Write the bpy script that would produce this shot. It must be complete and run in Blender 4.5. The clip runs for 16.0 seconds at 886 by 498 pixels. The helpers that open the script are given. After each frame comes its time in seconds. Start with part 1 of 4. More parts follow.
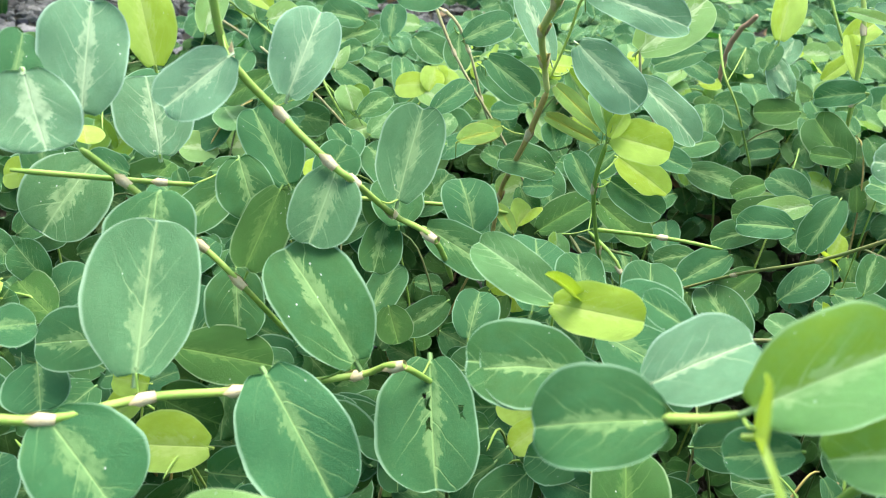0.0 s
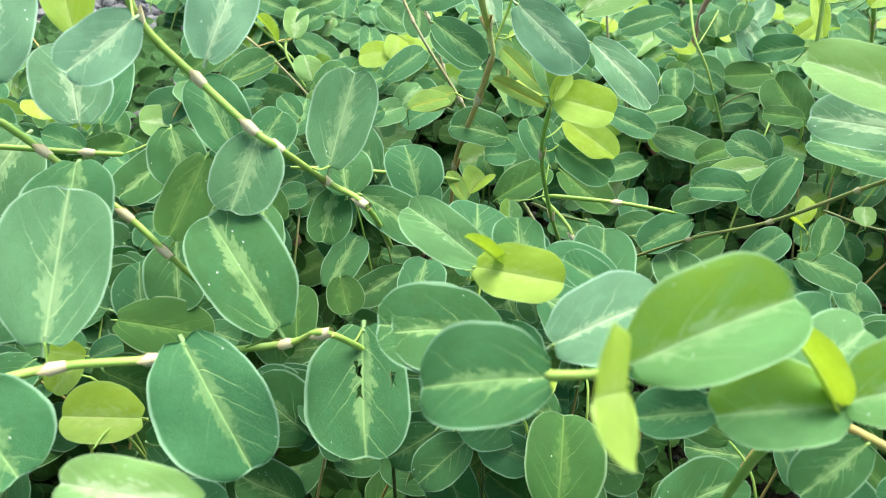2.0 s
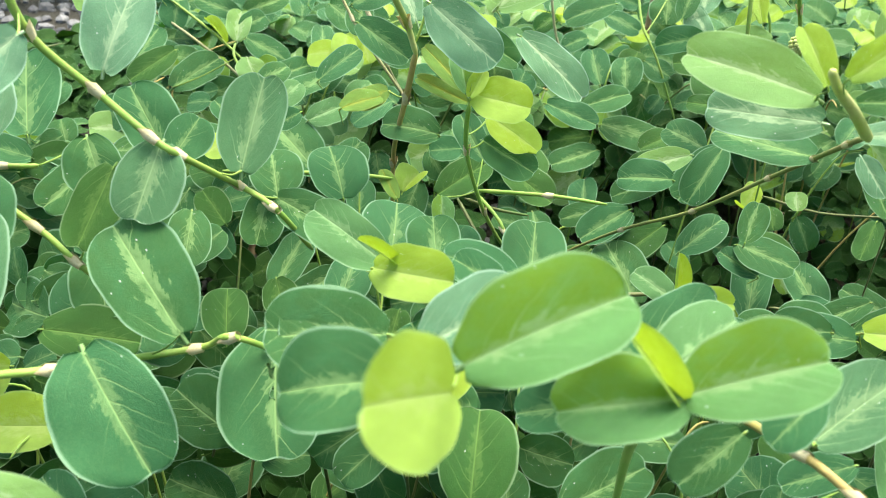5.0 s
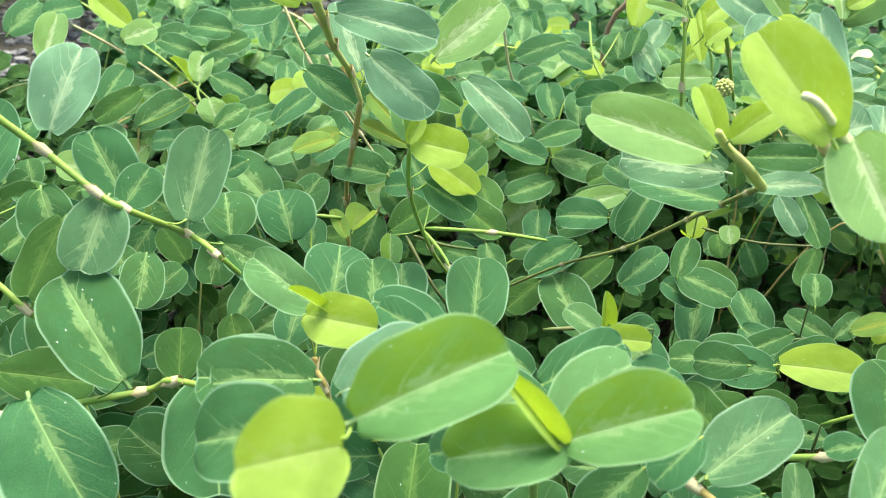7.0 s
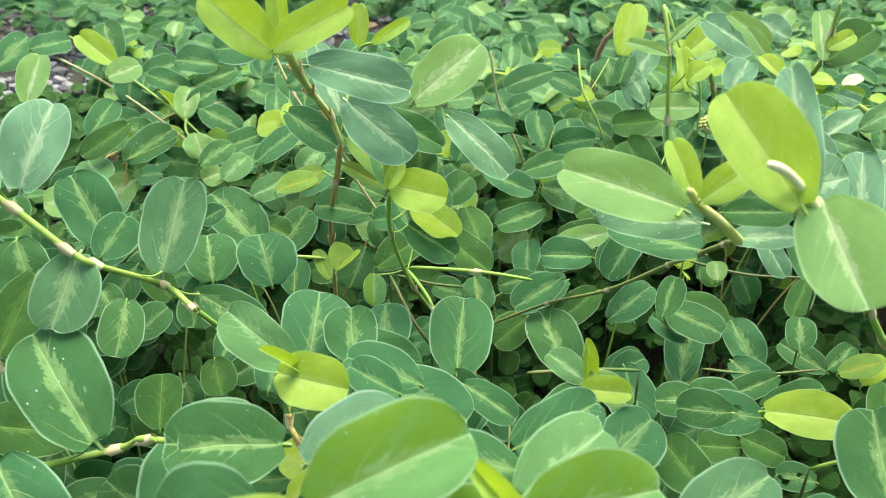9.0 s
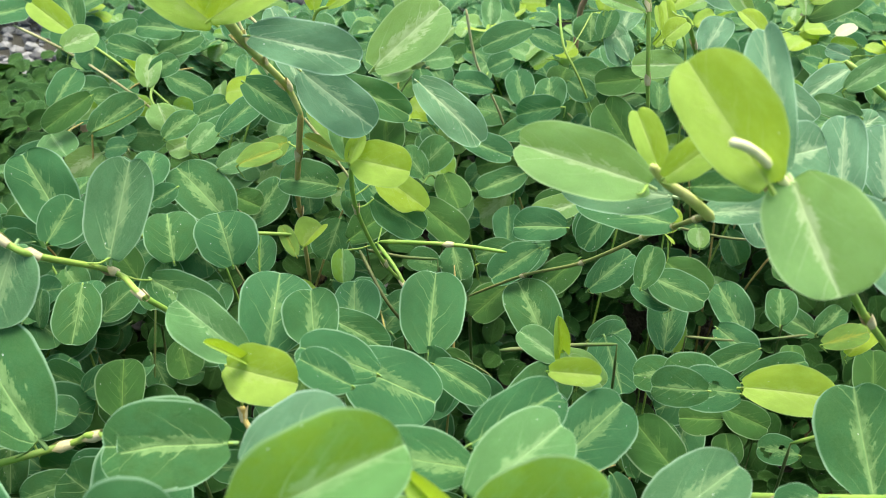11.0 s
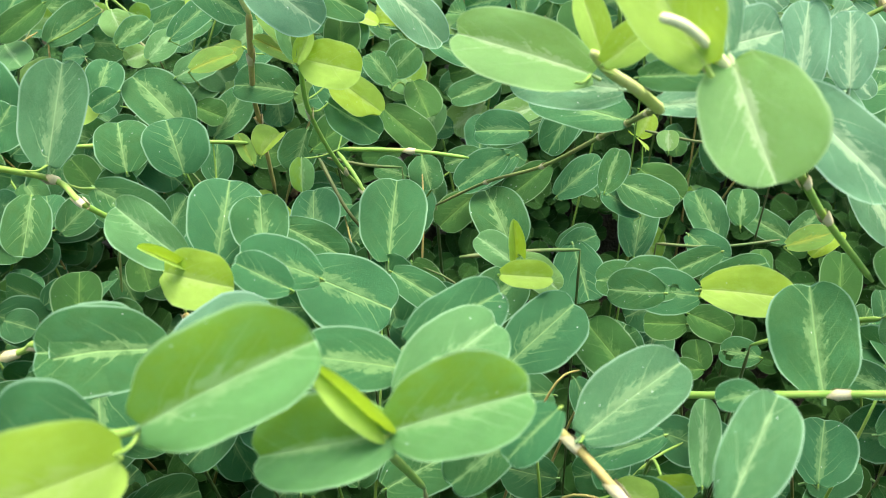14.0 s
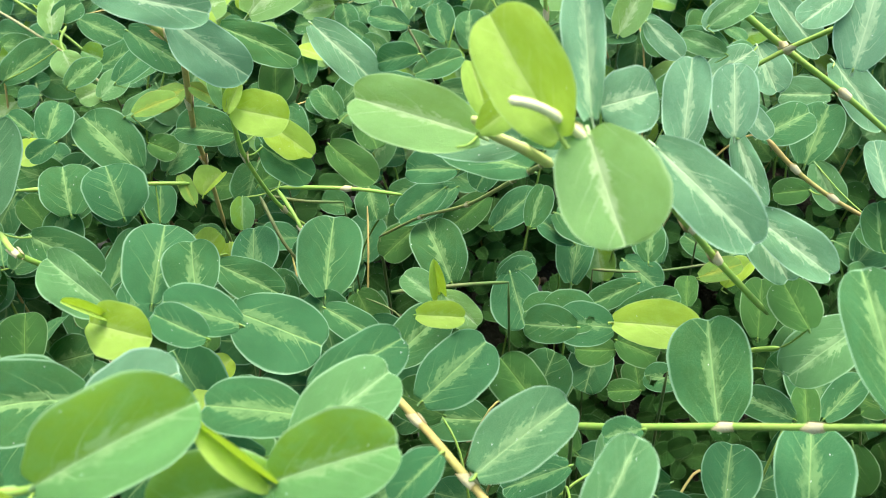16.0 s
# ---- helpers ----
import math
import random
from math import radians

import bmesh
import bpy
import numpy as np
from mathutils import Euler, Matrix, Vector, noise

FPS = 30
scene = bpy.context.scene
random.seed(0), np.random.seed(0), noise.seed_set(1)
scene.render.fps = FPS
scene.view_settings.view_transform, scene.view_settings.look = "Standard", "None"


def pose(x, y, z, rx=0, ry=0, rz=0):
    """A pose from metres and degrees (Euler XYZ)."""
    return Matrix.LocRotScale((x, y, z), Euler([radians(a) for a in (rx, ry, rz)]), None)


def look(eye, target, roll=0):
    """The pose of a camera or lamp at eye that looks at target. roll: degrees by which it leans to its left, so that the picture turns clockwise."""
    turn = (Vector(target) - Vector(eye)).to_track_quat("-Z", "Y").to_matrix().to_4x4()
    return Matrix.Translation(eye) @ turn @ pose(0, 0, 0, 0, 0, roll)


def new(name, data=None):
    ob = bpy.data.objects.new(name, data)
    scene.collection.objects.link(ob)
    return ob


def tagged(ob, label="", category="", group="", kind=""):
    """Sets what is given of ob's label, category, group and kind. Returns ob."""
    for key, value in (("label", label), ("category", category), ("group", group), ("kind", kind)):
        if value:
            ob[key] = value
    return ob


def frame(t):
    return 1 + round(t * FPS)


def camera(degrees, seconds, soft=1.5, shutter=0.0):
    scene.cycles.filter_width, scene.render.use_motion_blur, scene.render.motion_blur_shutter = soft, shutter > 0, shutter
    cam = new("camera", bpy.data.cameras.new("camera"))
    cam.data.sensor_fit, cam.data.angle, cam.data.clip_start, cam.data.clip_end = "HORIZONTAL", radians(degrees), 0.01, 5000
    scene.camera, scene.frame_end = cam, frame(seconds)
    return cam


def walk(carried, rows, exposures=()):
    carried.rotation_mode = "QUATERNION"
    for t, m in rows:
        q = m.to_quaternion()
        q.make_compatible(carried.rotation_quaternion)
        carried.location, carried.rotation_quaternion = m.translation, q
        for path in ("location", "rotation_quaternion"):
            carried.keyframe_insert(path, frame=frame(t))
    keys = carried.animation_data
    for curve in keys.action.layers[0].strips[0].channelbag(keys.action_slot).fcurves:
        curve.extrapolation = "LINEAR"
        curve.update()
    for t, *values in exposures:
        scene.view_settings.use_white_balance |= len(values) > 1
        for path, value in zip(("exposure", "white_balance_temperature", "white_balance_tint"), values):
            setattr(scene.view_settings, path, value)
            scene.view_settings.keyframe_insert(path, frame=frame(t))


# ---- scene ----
cam = camera(61.0, 16.0, soft=0.95)
cam.data.dof.use_dof, cam.data.dof.focus_distance, cam.data.dof.aperture_fstop = True, 0.27, 25.0
METRES, EYE, TILT, LEAN, TURN = 0.16, 0.2, -27.0, -4.0, 0.0
ROWS = [
    (0.0, 0.0, 0.0, 0.0, 0.0, 0.0, -0.0),
    (0.5, 0.0192, 0.0315, -0.0122, -0.19, -0.49, -0.1),
    (1.0, 0.0687, 0.0485, -0.0071, 0.18, -1.15, 0.45),
    (1.5, 0.0873, 0.0395, -0.0185, 0.39, -1.33, 0.62),
    (2.0, 0.1313, 0.0203, -0.0224, 0.56, -1.7, 1.01),
    (2.5, 0.18, 0.0017, -0.0218, 0.89, -1.74, 1.47),
    (3.0, 0.2266, 0.0059, -0.0194, 1.14, -1.79, 1.91),
    (3.5, 0.2714, 0.017, -0.0133, 0.98, -2.27, 2.75),
    (4.0, 0.2716, 0.022, -0.0153, 0.9, -2.44, 2.61),
    (6.5, 0.3754, -0.0446, 0.0186, 0.39, -1.81, 3.47),
    (7.0, 0.4022, -0.0621, 0.0363, 0.05, -1.31, 3.56),
    (7.5, 0.4209, -0.0595, 0.0503, -0.02, -1.0, 3.84),
    (8.0, 0.4282, -0.053, 0.0754, -0.01, -0.57, 3.86),
    (10.5, 0.5196, -0.0013, 0.1401, 0.76, -2.53, 5.29),
    (11.0, 0.5334, 0.0273, 0.1426, 0.46, -4.07, 5.55),
    (11.5, 0.5509, 0.0279, 0.1456, 0.4, -5.37, 5.6),
    (12.0, 0.5599, 0.0385, 0.1207, -0.17, -8.45, 5.87),
    (12.5, 0.5733, 0.0611, 0.1132, -0.17, -9.72, 5.94),
    (13.0, 0.592, 0.0724, 0.1001, -0.01, -10.3, 6.12),
    (13.5, 0.6048, 0.0707, 0.1001, 0.25, -10.27, 6.2),
    (14.0, 0.6148, 0.0617, 0.0999, 0.32, -10.13, 6.33),
    (14.5, 0.6327, 0.0598, 0.11, -0.08, -10.14, 6.46),
    (15.0, 0.6744, 0.0466, 0.1503, -0.5, -9.99, 6.74),
    (15.5, 0.7072, 0.0298, 0.1693, -0.45, -9.91, 7.05),
    (16.0, 0.7484, 0.0047, 0.1572, -0.64, -9.73, 7.25),
]
walk(cam, [(t, pose(0, 0, EYE, TILT, LEAN, TURN) @ pose(METRES * x, METRES * y, METRES * z, 90 + pitch, roll, yaw)) for t, x, y, z, yaw, pitch, roll in ROWS],
     exposures=((0.0, 1.70, 6600, 6), (2.0, 1.75, 6700, 4), (4.0, 1.72, 7000, 2), (8.0, 1.63, 7100, 2), (11.0, 1.42, 7100, 1), (13.0, 1.63, 6900, 0), (16.0, 1.62, 6850, 0)))

# ---- light ----
SUN_UP, SUN_FROM = 74.0, 35.0
world = bpy.data.worlds.new("world")
scene.world = world
world.use_nodes = True
wn = world.node_tree.nodes
sky = wn.new("ShaderNodeTexSky")
sky.sky_type, sky.sun_disc = "NISHITA", False
sky.sun_elevation, sky.sun_rotation = radians(SUN_UP), radians(SUN_FROM)
sky.air_density, sky.dust_density = 1.0, 3.0
world.node_tree.links.new(sky.outputs[0], wn["Background"].inputs[0])
wn["Background"].inputs[1].default_value = 0.125
sun = new("sun", bpy.data.lights.new("sun", "SUN"))
sun.data.energy, sun.data.angle, sun.data.color = 3.0, radians(55), (1.0, 0.96, 0.87)
sun.matrix_world = look((0, 0, 0), (-math.sin(radians(SUN_FROM)) * math.cos(radians(SUN_UP)),
                                    -math.cos(radians(SUN_FROM)) * math.cos(radians(SUN_UP)), -math.sin(radians(SUN_UP))))


# ---- materials ----
class Net:
    """Short hand for a material's nodes."""

    def __init__(self, name):
        self.mat = bpy.data.materials.new(name)
        self.mat.use_nodes = True
        self.tree = self.mat.node_tree
        self.bsdf = self.tree.nodes["Principled BSDF"]
        self.out = self.tree.nodes["Material Output"]

    def node(self, kind, operation=None, uv_map=None):
        n = self.tree.nodes.new(kind)
        if operation:
            n.operation = operation
        if uv_map:
            n.uv_map = uv_map
        return n

    def put(self, socket, value):
        if isinstance(value, bpy.types.NodeSocket):
            self.tree.links.new(value, socket)
        else:
            socket.default_value = value

    def do(self, op, a, b=0.0, c=0.0):
        n = self.node("ShaderNodeMath", operation=op)
        for socket, value in zip(n.inputs, (a, b, c)):
            self.put(socket, value)
        return n.outputs[0]

    def step(self, value, low, high):
        n = self.node("ShaderNodeMapRange")
        n.interpolation_type = "SMOOTHSTEP"
        for socket, v in zip(n.inputs, (value, low, high, 0.0, 1.0)):
            self.put(socket, v)
        return n.outputs[0]

    def mix(self, factor, a, b):
        n = self.node("ShaderNodeMix")
        n.data_type = "RGBA"
        self.put(n.inputs[0], factor)
        self.put(n.inputs[6], a if isinstance(a, bpy.types.NodeSocket) else (*a, 1))
        self.put(n.inputs[7], b if isinstance(b, bpy.types.NodeSocket) else (*b, 1))
        return n.outputs[2]

    def vec(self, x, y, z):
        n = self.node("ShaderNodeCombineXYZ")
        for socket, v in zip(n.inputs, (x, y, z)):
            self.put(socket, v)
        return n.outputs[0]

    def noise(self, vector, scale, detail=2.0, rough=0.5):
        n = self.node("ShaderNodeTexNoise")
        self.put(n.inputs["Vector"], vector)
        self.put(n.inputs["Scale"], scale)
        self.put(n.inputs["Detail"], detail)
        self.put(n.inputs["Roughness"], rough)
        return n.outputs[0]

    def bump(self, height, strength, distance):
        n = self.node("ShaderNodeBump")
        self.put(n.inputs["Height"], height)
        self.put(n.inputs["Strength"], strength)
        self.put(n.inputs["Distance"], distance)
        self.put(self.bsdf.inputs["Normal"], n.outputs[0])
        return n.outputs[0]


def leaf_material(name, green, other, pale, rim, blotch, glow, through_light, sunlit_half=None, islands=False):
    """A leaf: two greens that vary from leaf to leaf, on a young leaf light shining through painted as yellow on one
    side of the midrib, a feathered pale streak along the midrib, side veins, a thin pale rim.
    """
    k = Net(name)
    uv = k.node("ShaderNodeUVMap", uv_map="blade")
    sep = k.node("ShaderNodeSeparateXYZ")
    k.put(sep.inputs[0], uv.outputs[0])
    u, v = sep.outputs[0], sep.outputs[1]
    rim_uv = k.node("ShaderNodeUVMap", uv_map="rim")
    sep2 = k.node("ShaderNodeSeparateXYZ")
    k.put(sep2.inputs[0], rim_uv.outputs[0])
    edge = sep2.outputs[0]
    if islands:
        chance = k.node("ShaderNodeNewGeometry").outputs["Random Per Island"]
    else:
        chance = k.node("ShaderNodeObjectInfo").outputs["Random"]
    chance2 = k.do("FRACT", k.do("MULTIPLY", chance, 37.7))
    chance3 = k.do("FRACT", k.do("MULTIPLY", chance, 173.3))
    au = k.do("ABSOLUTE", u)
    side = k.do("SIGN", u)
    q = k.do("SUBTRACT", v, k.do("MULTIPLY", au, 0.42))
    far = k.do("MULTIPLY", chance, 90.0)
    jag = k.noise(k.vec(k.do("MULTIPLY", q, 12.0), k.do("MULTIPLY_ADD", side, 3.0, far), k.do("MULTIPLY", au, 6.0)), 1.0, 5.0, 0.7)
    soft = k.noise(k.vec(k.do("MULTIPLY", u, 2.0), k.do("MULTIPLY", v, 3.0), far), 1.6, 3.0, 0.6)
    spread = k.do("POWER", k.do("SINE", k.do("MULTIPLY_ADD", v, 2.75, 0.3)), 1.2)
    width = k.do("MULTIPLY", k.do("MULTIPLY", spread, k.do("MULTIPLY_ADD", chance3, 0.26, 0.16)), k.do("POWER", k.do("MULTIPLY", jag, 1.75), 2.2))
    streak = k.do("MULTIPLY", k.step(k.do("SUBTRACT", width, au), -0.02, 0.04), k.do("MULTIPLY", k.step(soft, 0.25, 0.6), k.do("MULTIPLY_ADD", chance2, 0.35 * blotch, 0.65 * blotch)))
    rib = k.do("SUBTRACT", 1.0, k.step(au, 0.008, 0.034))
    bent = k.do("ADD", k.do("SUBTRACT", q, k.do("MULTIPLY", k.do("MULTIPLY", au, au), 0.16)), k.do("MULTIPLY", k.noise(k.vec(u, v, far), 2.6, 2.0), 0.13))
    bent = k.do("ADD", k.do("MULTIPLY", bent, 6.0), k.do("MULTIPLY", side, 0.21))
    saw = k.do("ABSOLUTE", k.do("SUBTRACT", k.do("FRACT", bent), 0.5))
    bold = k.node("ShaderNodeTexWhiteNoise")
    k.put(bold.inputs["Vector"], k.vec(k.do("ROUND", bent), side, far))
    vein = k.do("MULTIPLY", k.step(saw, 0.44, 0.495), k.do("MULTIPLY", k.step(au, 0.9, 0.1), k.step(bold.outputs["Value"], 0.15, 1.0)))
    fine = k.noise(k.vec(k.do("MULTIPLY", u, 30.0), k.do("MULTIPLY", v, 40.0), far), 1.0, 2.0)
    base = k.mix(k.step(chance2, 0.0, 1.0), green, other)
    if sunlit_half:
        yellow = k.step(k.do("ADD", u, k.do("MULTIPLY", k.do("SUBTRACT", soft, 0.5), 0.12)), -0.03, 0.03)
        base = k.mix(k.do("MULTIPLY", yellow, k.do("MULTIPLY_ADD", chance3, 0.2, 0.8)), base, sunlit_half)
    base = k.mix(k.do("MULTIPLY", k.step(soft, 0.35, 0.75), 0.45), base, [c * 1.45 for c in green])
    base = k.mix(k.do("MULTIPLY", k.do("ABSOLUTE", k.do("SUBTRACT", fine, 0.5)), 0.8), base, [c * 0.55 for c in green])
    cells = k.node("ShaderNodeTexVoronoi")
    cells.feature = "DISTANCE_TO_EDGE"
    k.put(cells.inputs["Vector"], k.vec(k.do("MULTIPLY_ADD", u, 11.0, far), k.do("MULTIPLY", q, 17.0), far))
    net = k.do("SUBTRACT", 1.0, k.step(cells.outputs["Distance"], 0.02, 0.10))
    base = k.mix(k.do("MULTIPLY", net, 0.23), base, pale)
    base = k.mix(k.do("MULTIPLY", vein, 0.85), base, pale)
    base = k.mix(streak, base, pale)
    base = k.mix(k.do("MULTIPLY", rib, 0.75), base, pale)
    base = k.mix(k.do("MULTIPLY", k.step(edge, 0.925, 0.985), 0.68), base, rim)
    spots = k.node("ShaderNodeTexVoronoi")
    k.put(spots.inputs["Vector"], k.vec(k.do("MULTIPLY_ADD", u, 6.0, far), k.do("MULTIPLY", v, 9.0), far))
    k.put(spots.inputs["Scale"], 1.0)
    speck = k.do("MULTIPLY", k.do("SUBTRACT", 1.0, k.step(spots.outputs["Distance"], 0.06, 0.10)), k.step(k.noise(k.vec(u, v, far), 2.6), 0.57, 0.61))
    base = k.mix(k.do("MULTIPLY", speck, 0.85), base, (0.75, 0.78, 0.72))
    k.put(k.bsdf.inputs["Base Color"], base)
    k.put(k.bsdf.inputs["Roughness"], k.do("MULTIPLY_ADD", soft, 0.22, 0.42))
    k.put(k.bsdf.inputs["Specular IOR Level"], 0.10)
    k.put(k.bsdf.inputs["Sheen Weight"], 0.02)
    k.put(k.bsdf.inputs["Sheen Tint"], (0.85, 1.0, 0.80, 1))
    k.put(k.bsdf.inputs["Sheen Roughness"], 0.45)
    normal = k.bump(k.do("ADD", k.do("MULTIPLY", k.do("ADD", k.do("MULTIPLY_ADD", net, 0.35, vein), rib), -1.0), k.do("MULTIPLY", fine, 0.5)), 0.5, 0.0006)
    lit = k.node("ShaderNodeBsdfTranslucent")
    k.put(lit.inputs["Color"], k.mix(0.75, base, glow))
    k.put(lit.inputs["Normal"], normal)
    both = k.node("ShaderNodeMixShader")
    k.put(both.inputs[0], through_light)
    k.put(both.inputs[1], k.bsdf.outputs[0])
    k.put(both.inputs[2], lit.outputs[0])
    k.put(k.out.inputs[0], both.outputs[0])
    return k.mat


MATURE = ((0.031, 0.120, 0.050), (0.037, 0.112, 0.030), (0.24, 0.39, 0.15), (0.29, 0.47, 0.30), 0.72, (0.08, 0.36, 0.02), 0.15)
# undergrowth: the mature greens darkened, with the shade of the deep gaps painted in
SHADED = ((0.018, 0.070, 0.014), (0.026, 0.074, 0.014), (0.07, 0.15, 0.04), (0.12, 0.22, 0.09), 0.3, (0.06, 0.20, 0.01), 0.06)
SMALL = (*MATURE[:4], 0.42, *MATURE[5:])
DULL = ((0.030, 0.098, 0.024), (0.046, 0.125, 0.028), (0.15, 0.27, 0.07), (0.25, 0.38, 0.20), 0.5, (0.16, 0.32, 0.02), 0.14)
FRESH = ((0.095, 0.235, 0.08), (0.08, 0.215, 0.085), (0.31, 0.46, 0.22), (0.34, 0.53, 0.30), 0.8, (0.36, 0.58, 0.04), 0.32, (0.15, 0.275, 0.012))
YOUNG = ((0.35, 0.51, 0.10), (0.31, 0.48, 0.10), (0.48, 0.60, 0.20), (0.40, 0.56, 0.20), 0.75, (0.52, 0.70, 0.025), 0.42, (0.34, 0.48, 0.045))
# lighter blue-green copy of the mature leaf, sky sheen put into its colour
SKY_PALE = ((0.112, 0.245, 0.142), (0.098, 0.222, 0.112), (0.42, 0.56, 0.34), (0.42, 0.60, 0.46), 0.8, (0.16, 0.38, 0.05), 0.12)
LIGHT = ((0.066, 0.168, 0.078), (0.058, 0.155, 0.060), (0.30, 0.44, 0.21), (0.34, 0.50, 0.34), 0.72, (0.17, 0.40, 0.03), 0.14)
SOFT = ((0.085, 0.205, 0.075), (0.075, 0.19, 0.075), (0.30, 0.46, 0.22), (0.34, 0.53, 0.32), 0.8, (0.26, 0.50, 0.05), 0.2)
CREAM = ((0.66, 0.70, 0.42), (0.64, 0.70, 0.46), (0.74, 0.76, 0.55), (0.72, 0.74, 0.50), 0.5, (0.70, 0.74, 0.30), 0.25)
LIME = ((0.175, 0.335, 0.115), (0.16, 0.32, 0.115), (0.48, 0.60, 0.34), (0.40, 0.57, 0.30), 0.95, (0.44, 0.62, 0.05), 0.34, (0.18, 0.335, 0.095))
WITHERED = ((0.15, 0.30, 0.065), (0.13, 0.27, 0.065), (0.42, 0.40, 0.07), (0.34, 0.34, 0.14), 0.55, (0.45, 0.40, 0.03), 0.30)
leaf_mats = {
    "p": leaf_material("leaf_sky_pale", *SKY_PALE),
    "h": leaf_material("leaf_light", *LIGHT),
    "c": leaf_material("leaf_cream", *CREAM),
    "f": leaf_material("leaf_soft_green", *SOFT),
    "l": leaf_material("leaf_lime", *LIME),
    "w": leaf_material("leaf_withered", *WITHERED),
    "m": leaf_material("leaf_mature", *MATURE),
    "g": leaf_material("leaf_dull", *DULL),
    "yg": leaf_material("leaf_fresh", *FRESH),
    "y": leaf_material("leaf_young", *YOUNG),
}
mat_many = leaf_material("leaf_many", *SMALL, islands=True)
mat_many_shaded = leaf_material("leaf_many_shaded", *SHADED, islands=True)
small_mats = {**leaf_mats, "m": leaf_material("leaf_small", *SMALL)}
mat_many_young = leaf_material("leaf_many_young", *LIME, islands=True)


def stem_material(name, colour, other, dark, size=60.0):
    k = Net(name)
    at = k.node("ShaderNodeTexCoord").outputs["Object"]
    a, b = k.noise(at, size, 3.0), k.noise(at, size * 14, 3.0, 0.6)
    base = k.mix(k.step(a, 0.38, 0.62), colour, other)
    base = k.mix(k.do("MULTIPLY", k.step(b, 0.5, 0.75), 0.6), base, dark)
    k.put(k.bsdf.inputs["Base Color"], base)
    k.put(k.bsdf.inputs["Roughness"], 0.6)
    k.put(k.bsdf.inputs["Sheen Weight"], 0.03)
    k.bump(b, 0.5, 0.0004)
    return k.mat


mat_stem = stem_material("stem_green", (0.20, 0.36, 0.05), (0.27, 0.40, 0.07), (0.26, 0.24, 0.07))
# darker copy of the green stem, shade put into its colour
mat_stem_shaded = stem_material("stem_shaded", (0.08, 0.15, 0.03), (0.12, 0.14, 0.04), (0.10, 0.07, 0.03))
mat_stem_olive = stem_material("stem_olive", (0.15, 0.20, 0.045), (0.20, 0.21, 0.055), (0.16, 0.12, 0.04))
mat_stem_brown = stem_material("stem_brown", (0.42, 0.31, 0.10), (0.36, 0.32, 0.09), (0.26, 0.16, 0.06))
mat_stem_pale = stem_material("stem_pale", (0.38, 0.39, 0.20), (0.34, 0.32, 0.14), (0.26, 0.20, 0.08))
mat_stem_young = stem_material("stem_young", (0.48, 0.54, 0.14), (0.52, 0.54, 0.20), (0.46, 0.42, 0.14))
mat_petiole = stem_material("petiole_cream", (0.82, 0.80, 0.46), (0.78, 0.78, 0.38), (0.68, 0.66, 0.32))
mat_stem_dry = stem_material("stem_dry", (0.34, 0.22, 0.12), (0.29, 0.19, 0.11), (0.15, 0.10, 0.06), 150.0)
mat_stipule = stem_material("stipule_papery", (0.62, 0.55, 0.34), (0.52, 0.42, 0.22), (0.36, 0.24, 0.10), 200.0)


def ground_material():
    k = Net("soil")
    at = k.node("ShaderNodeTexCoord").outputs["Object"]
    a, b, c = k.noise(at, 14.0, 4.0), k.noise(at, 120.0, 4.0, 0.65), k.noise(at, 600.0, 2.0)
    base = k.mix(k.step(a, 0.35, 0.65), (0.016, 0.015, 0.010), (0.032, 0.029, 0.018))
    base = k.mix(k.do("MULTIPLY", k.step(b, 0.5, 0.7), 0.5), base, (0.060, 0.054, 0.038))
    base = k.mix(k.do("MULTIPLY", k.step(c, 0.5, 0.7), 0.5), base, (0.03, 0.024, 0.018))
    k.put(k.bsdf.inputs["Base Color"], base)
    k.put(k.bsdf.inputs["Roughness"], 0.92)
    k.bump(k.do("ADD", b, k.do("MULTIPLY", c, 0.5)), 0.8, 0.004)
    return k.mat


def many_material(name, low, high, rough=0.85):
    """Stones or litter in one mesh, each piece of its own shade."""
    k = Net(name)
    at = k.node("ShaderNodeTexCoord").outputs["Object"]
    chance = k.node("ShaderNodeNewGeometry").outputs["Random Per Island"]
    base = k.mix(chance, low, high)
    n = k.noise(at, 500.0, 4.0, 0.65)
    base = k.mix(k.do("MULTIPLY", k.step(n, 0.45, 0.7), 0.5), base, [c * 0.5 for c in low])
    k.put(k.bsdf.inputs["Base Color"], base)
    k.put(k.bsdf.inputs["Roughness"], rough)
    k.bump(n, 0.6, 0.0008)
    return k.mat


mat_soil = ground_material()
mat_gravel = many_material("gravel", (0.07, 0.07, 0.08), (0.26, 0.26, 0.27))
mat_crumbs = many_material("soil_crumb", (0.03, 0.023, 0.014), (0.10, 0.075, 0.048))
mat_litter = many_material("dead_leaf", (0.16, 0.10, 0.05), (0.42, 0.30, 0.18))


# ---- ground ----
def smooth(value, low, high):
    t = min(1.0, max(0.0, (value - low) / (high - low)))
    return t * t * (3 - 2 * t)


def soil(x, y):
    """The ground's height: it rises a little away from the camera."""
    hollow = math.exp(-((x - 0.19) / 0.11) ** 2 - ((y - 0.29) / 0.10) ** 2)
    return -0.085 + 0.125 * smooth(y - 0.25 * x, 0.22, 0.55) - 0.13 * hollow + 0.006 * noise.noise(Vector((x * 9, y * 9, 0)))


def mesh_of(name, bm, material):
    me = bpy.data.meshes.new(name)
    bm.to_mesh(me)
    bm.free()
    me.materials.append(material)
    for p in me.polygons:
        p.use_smooth = True
    return me


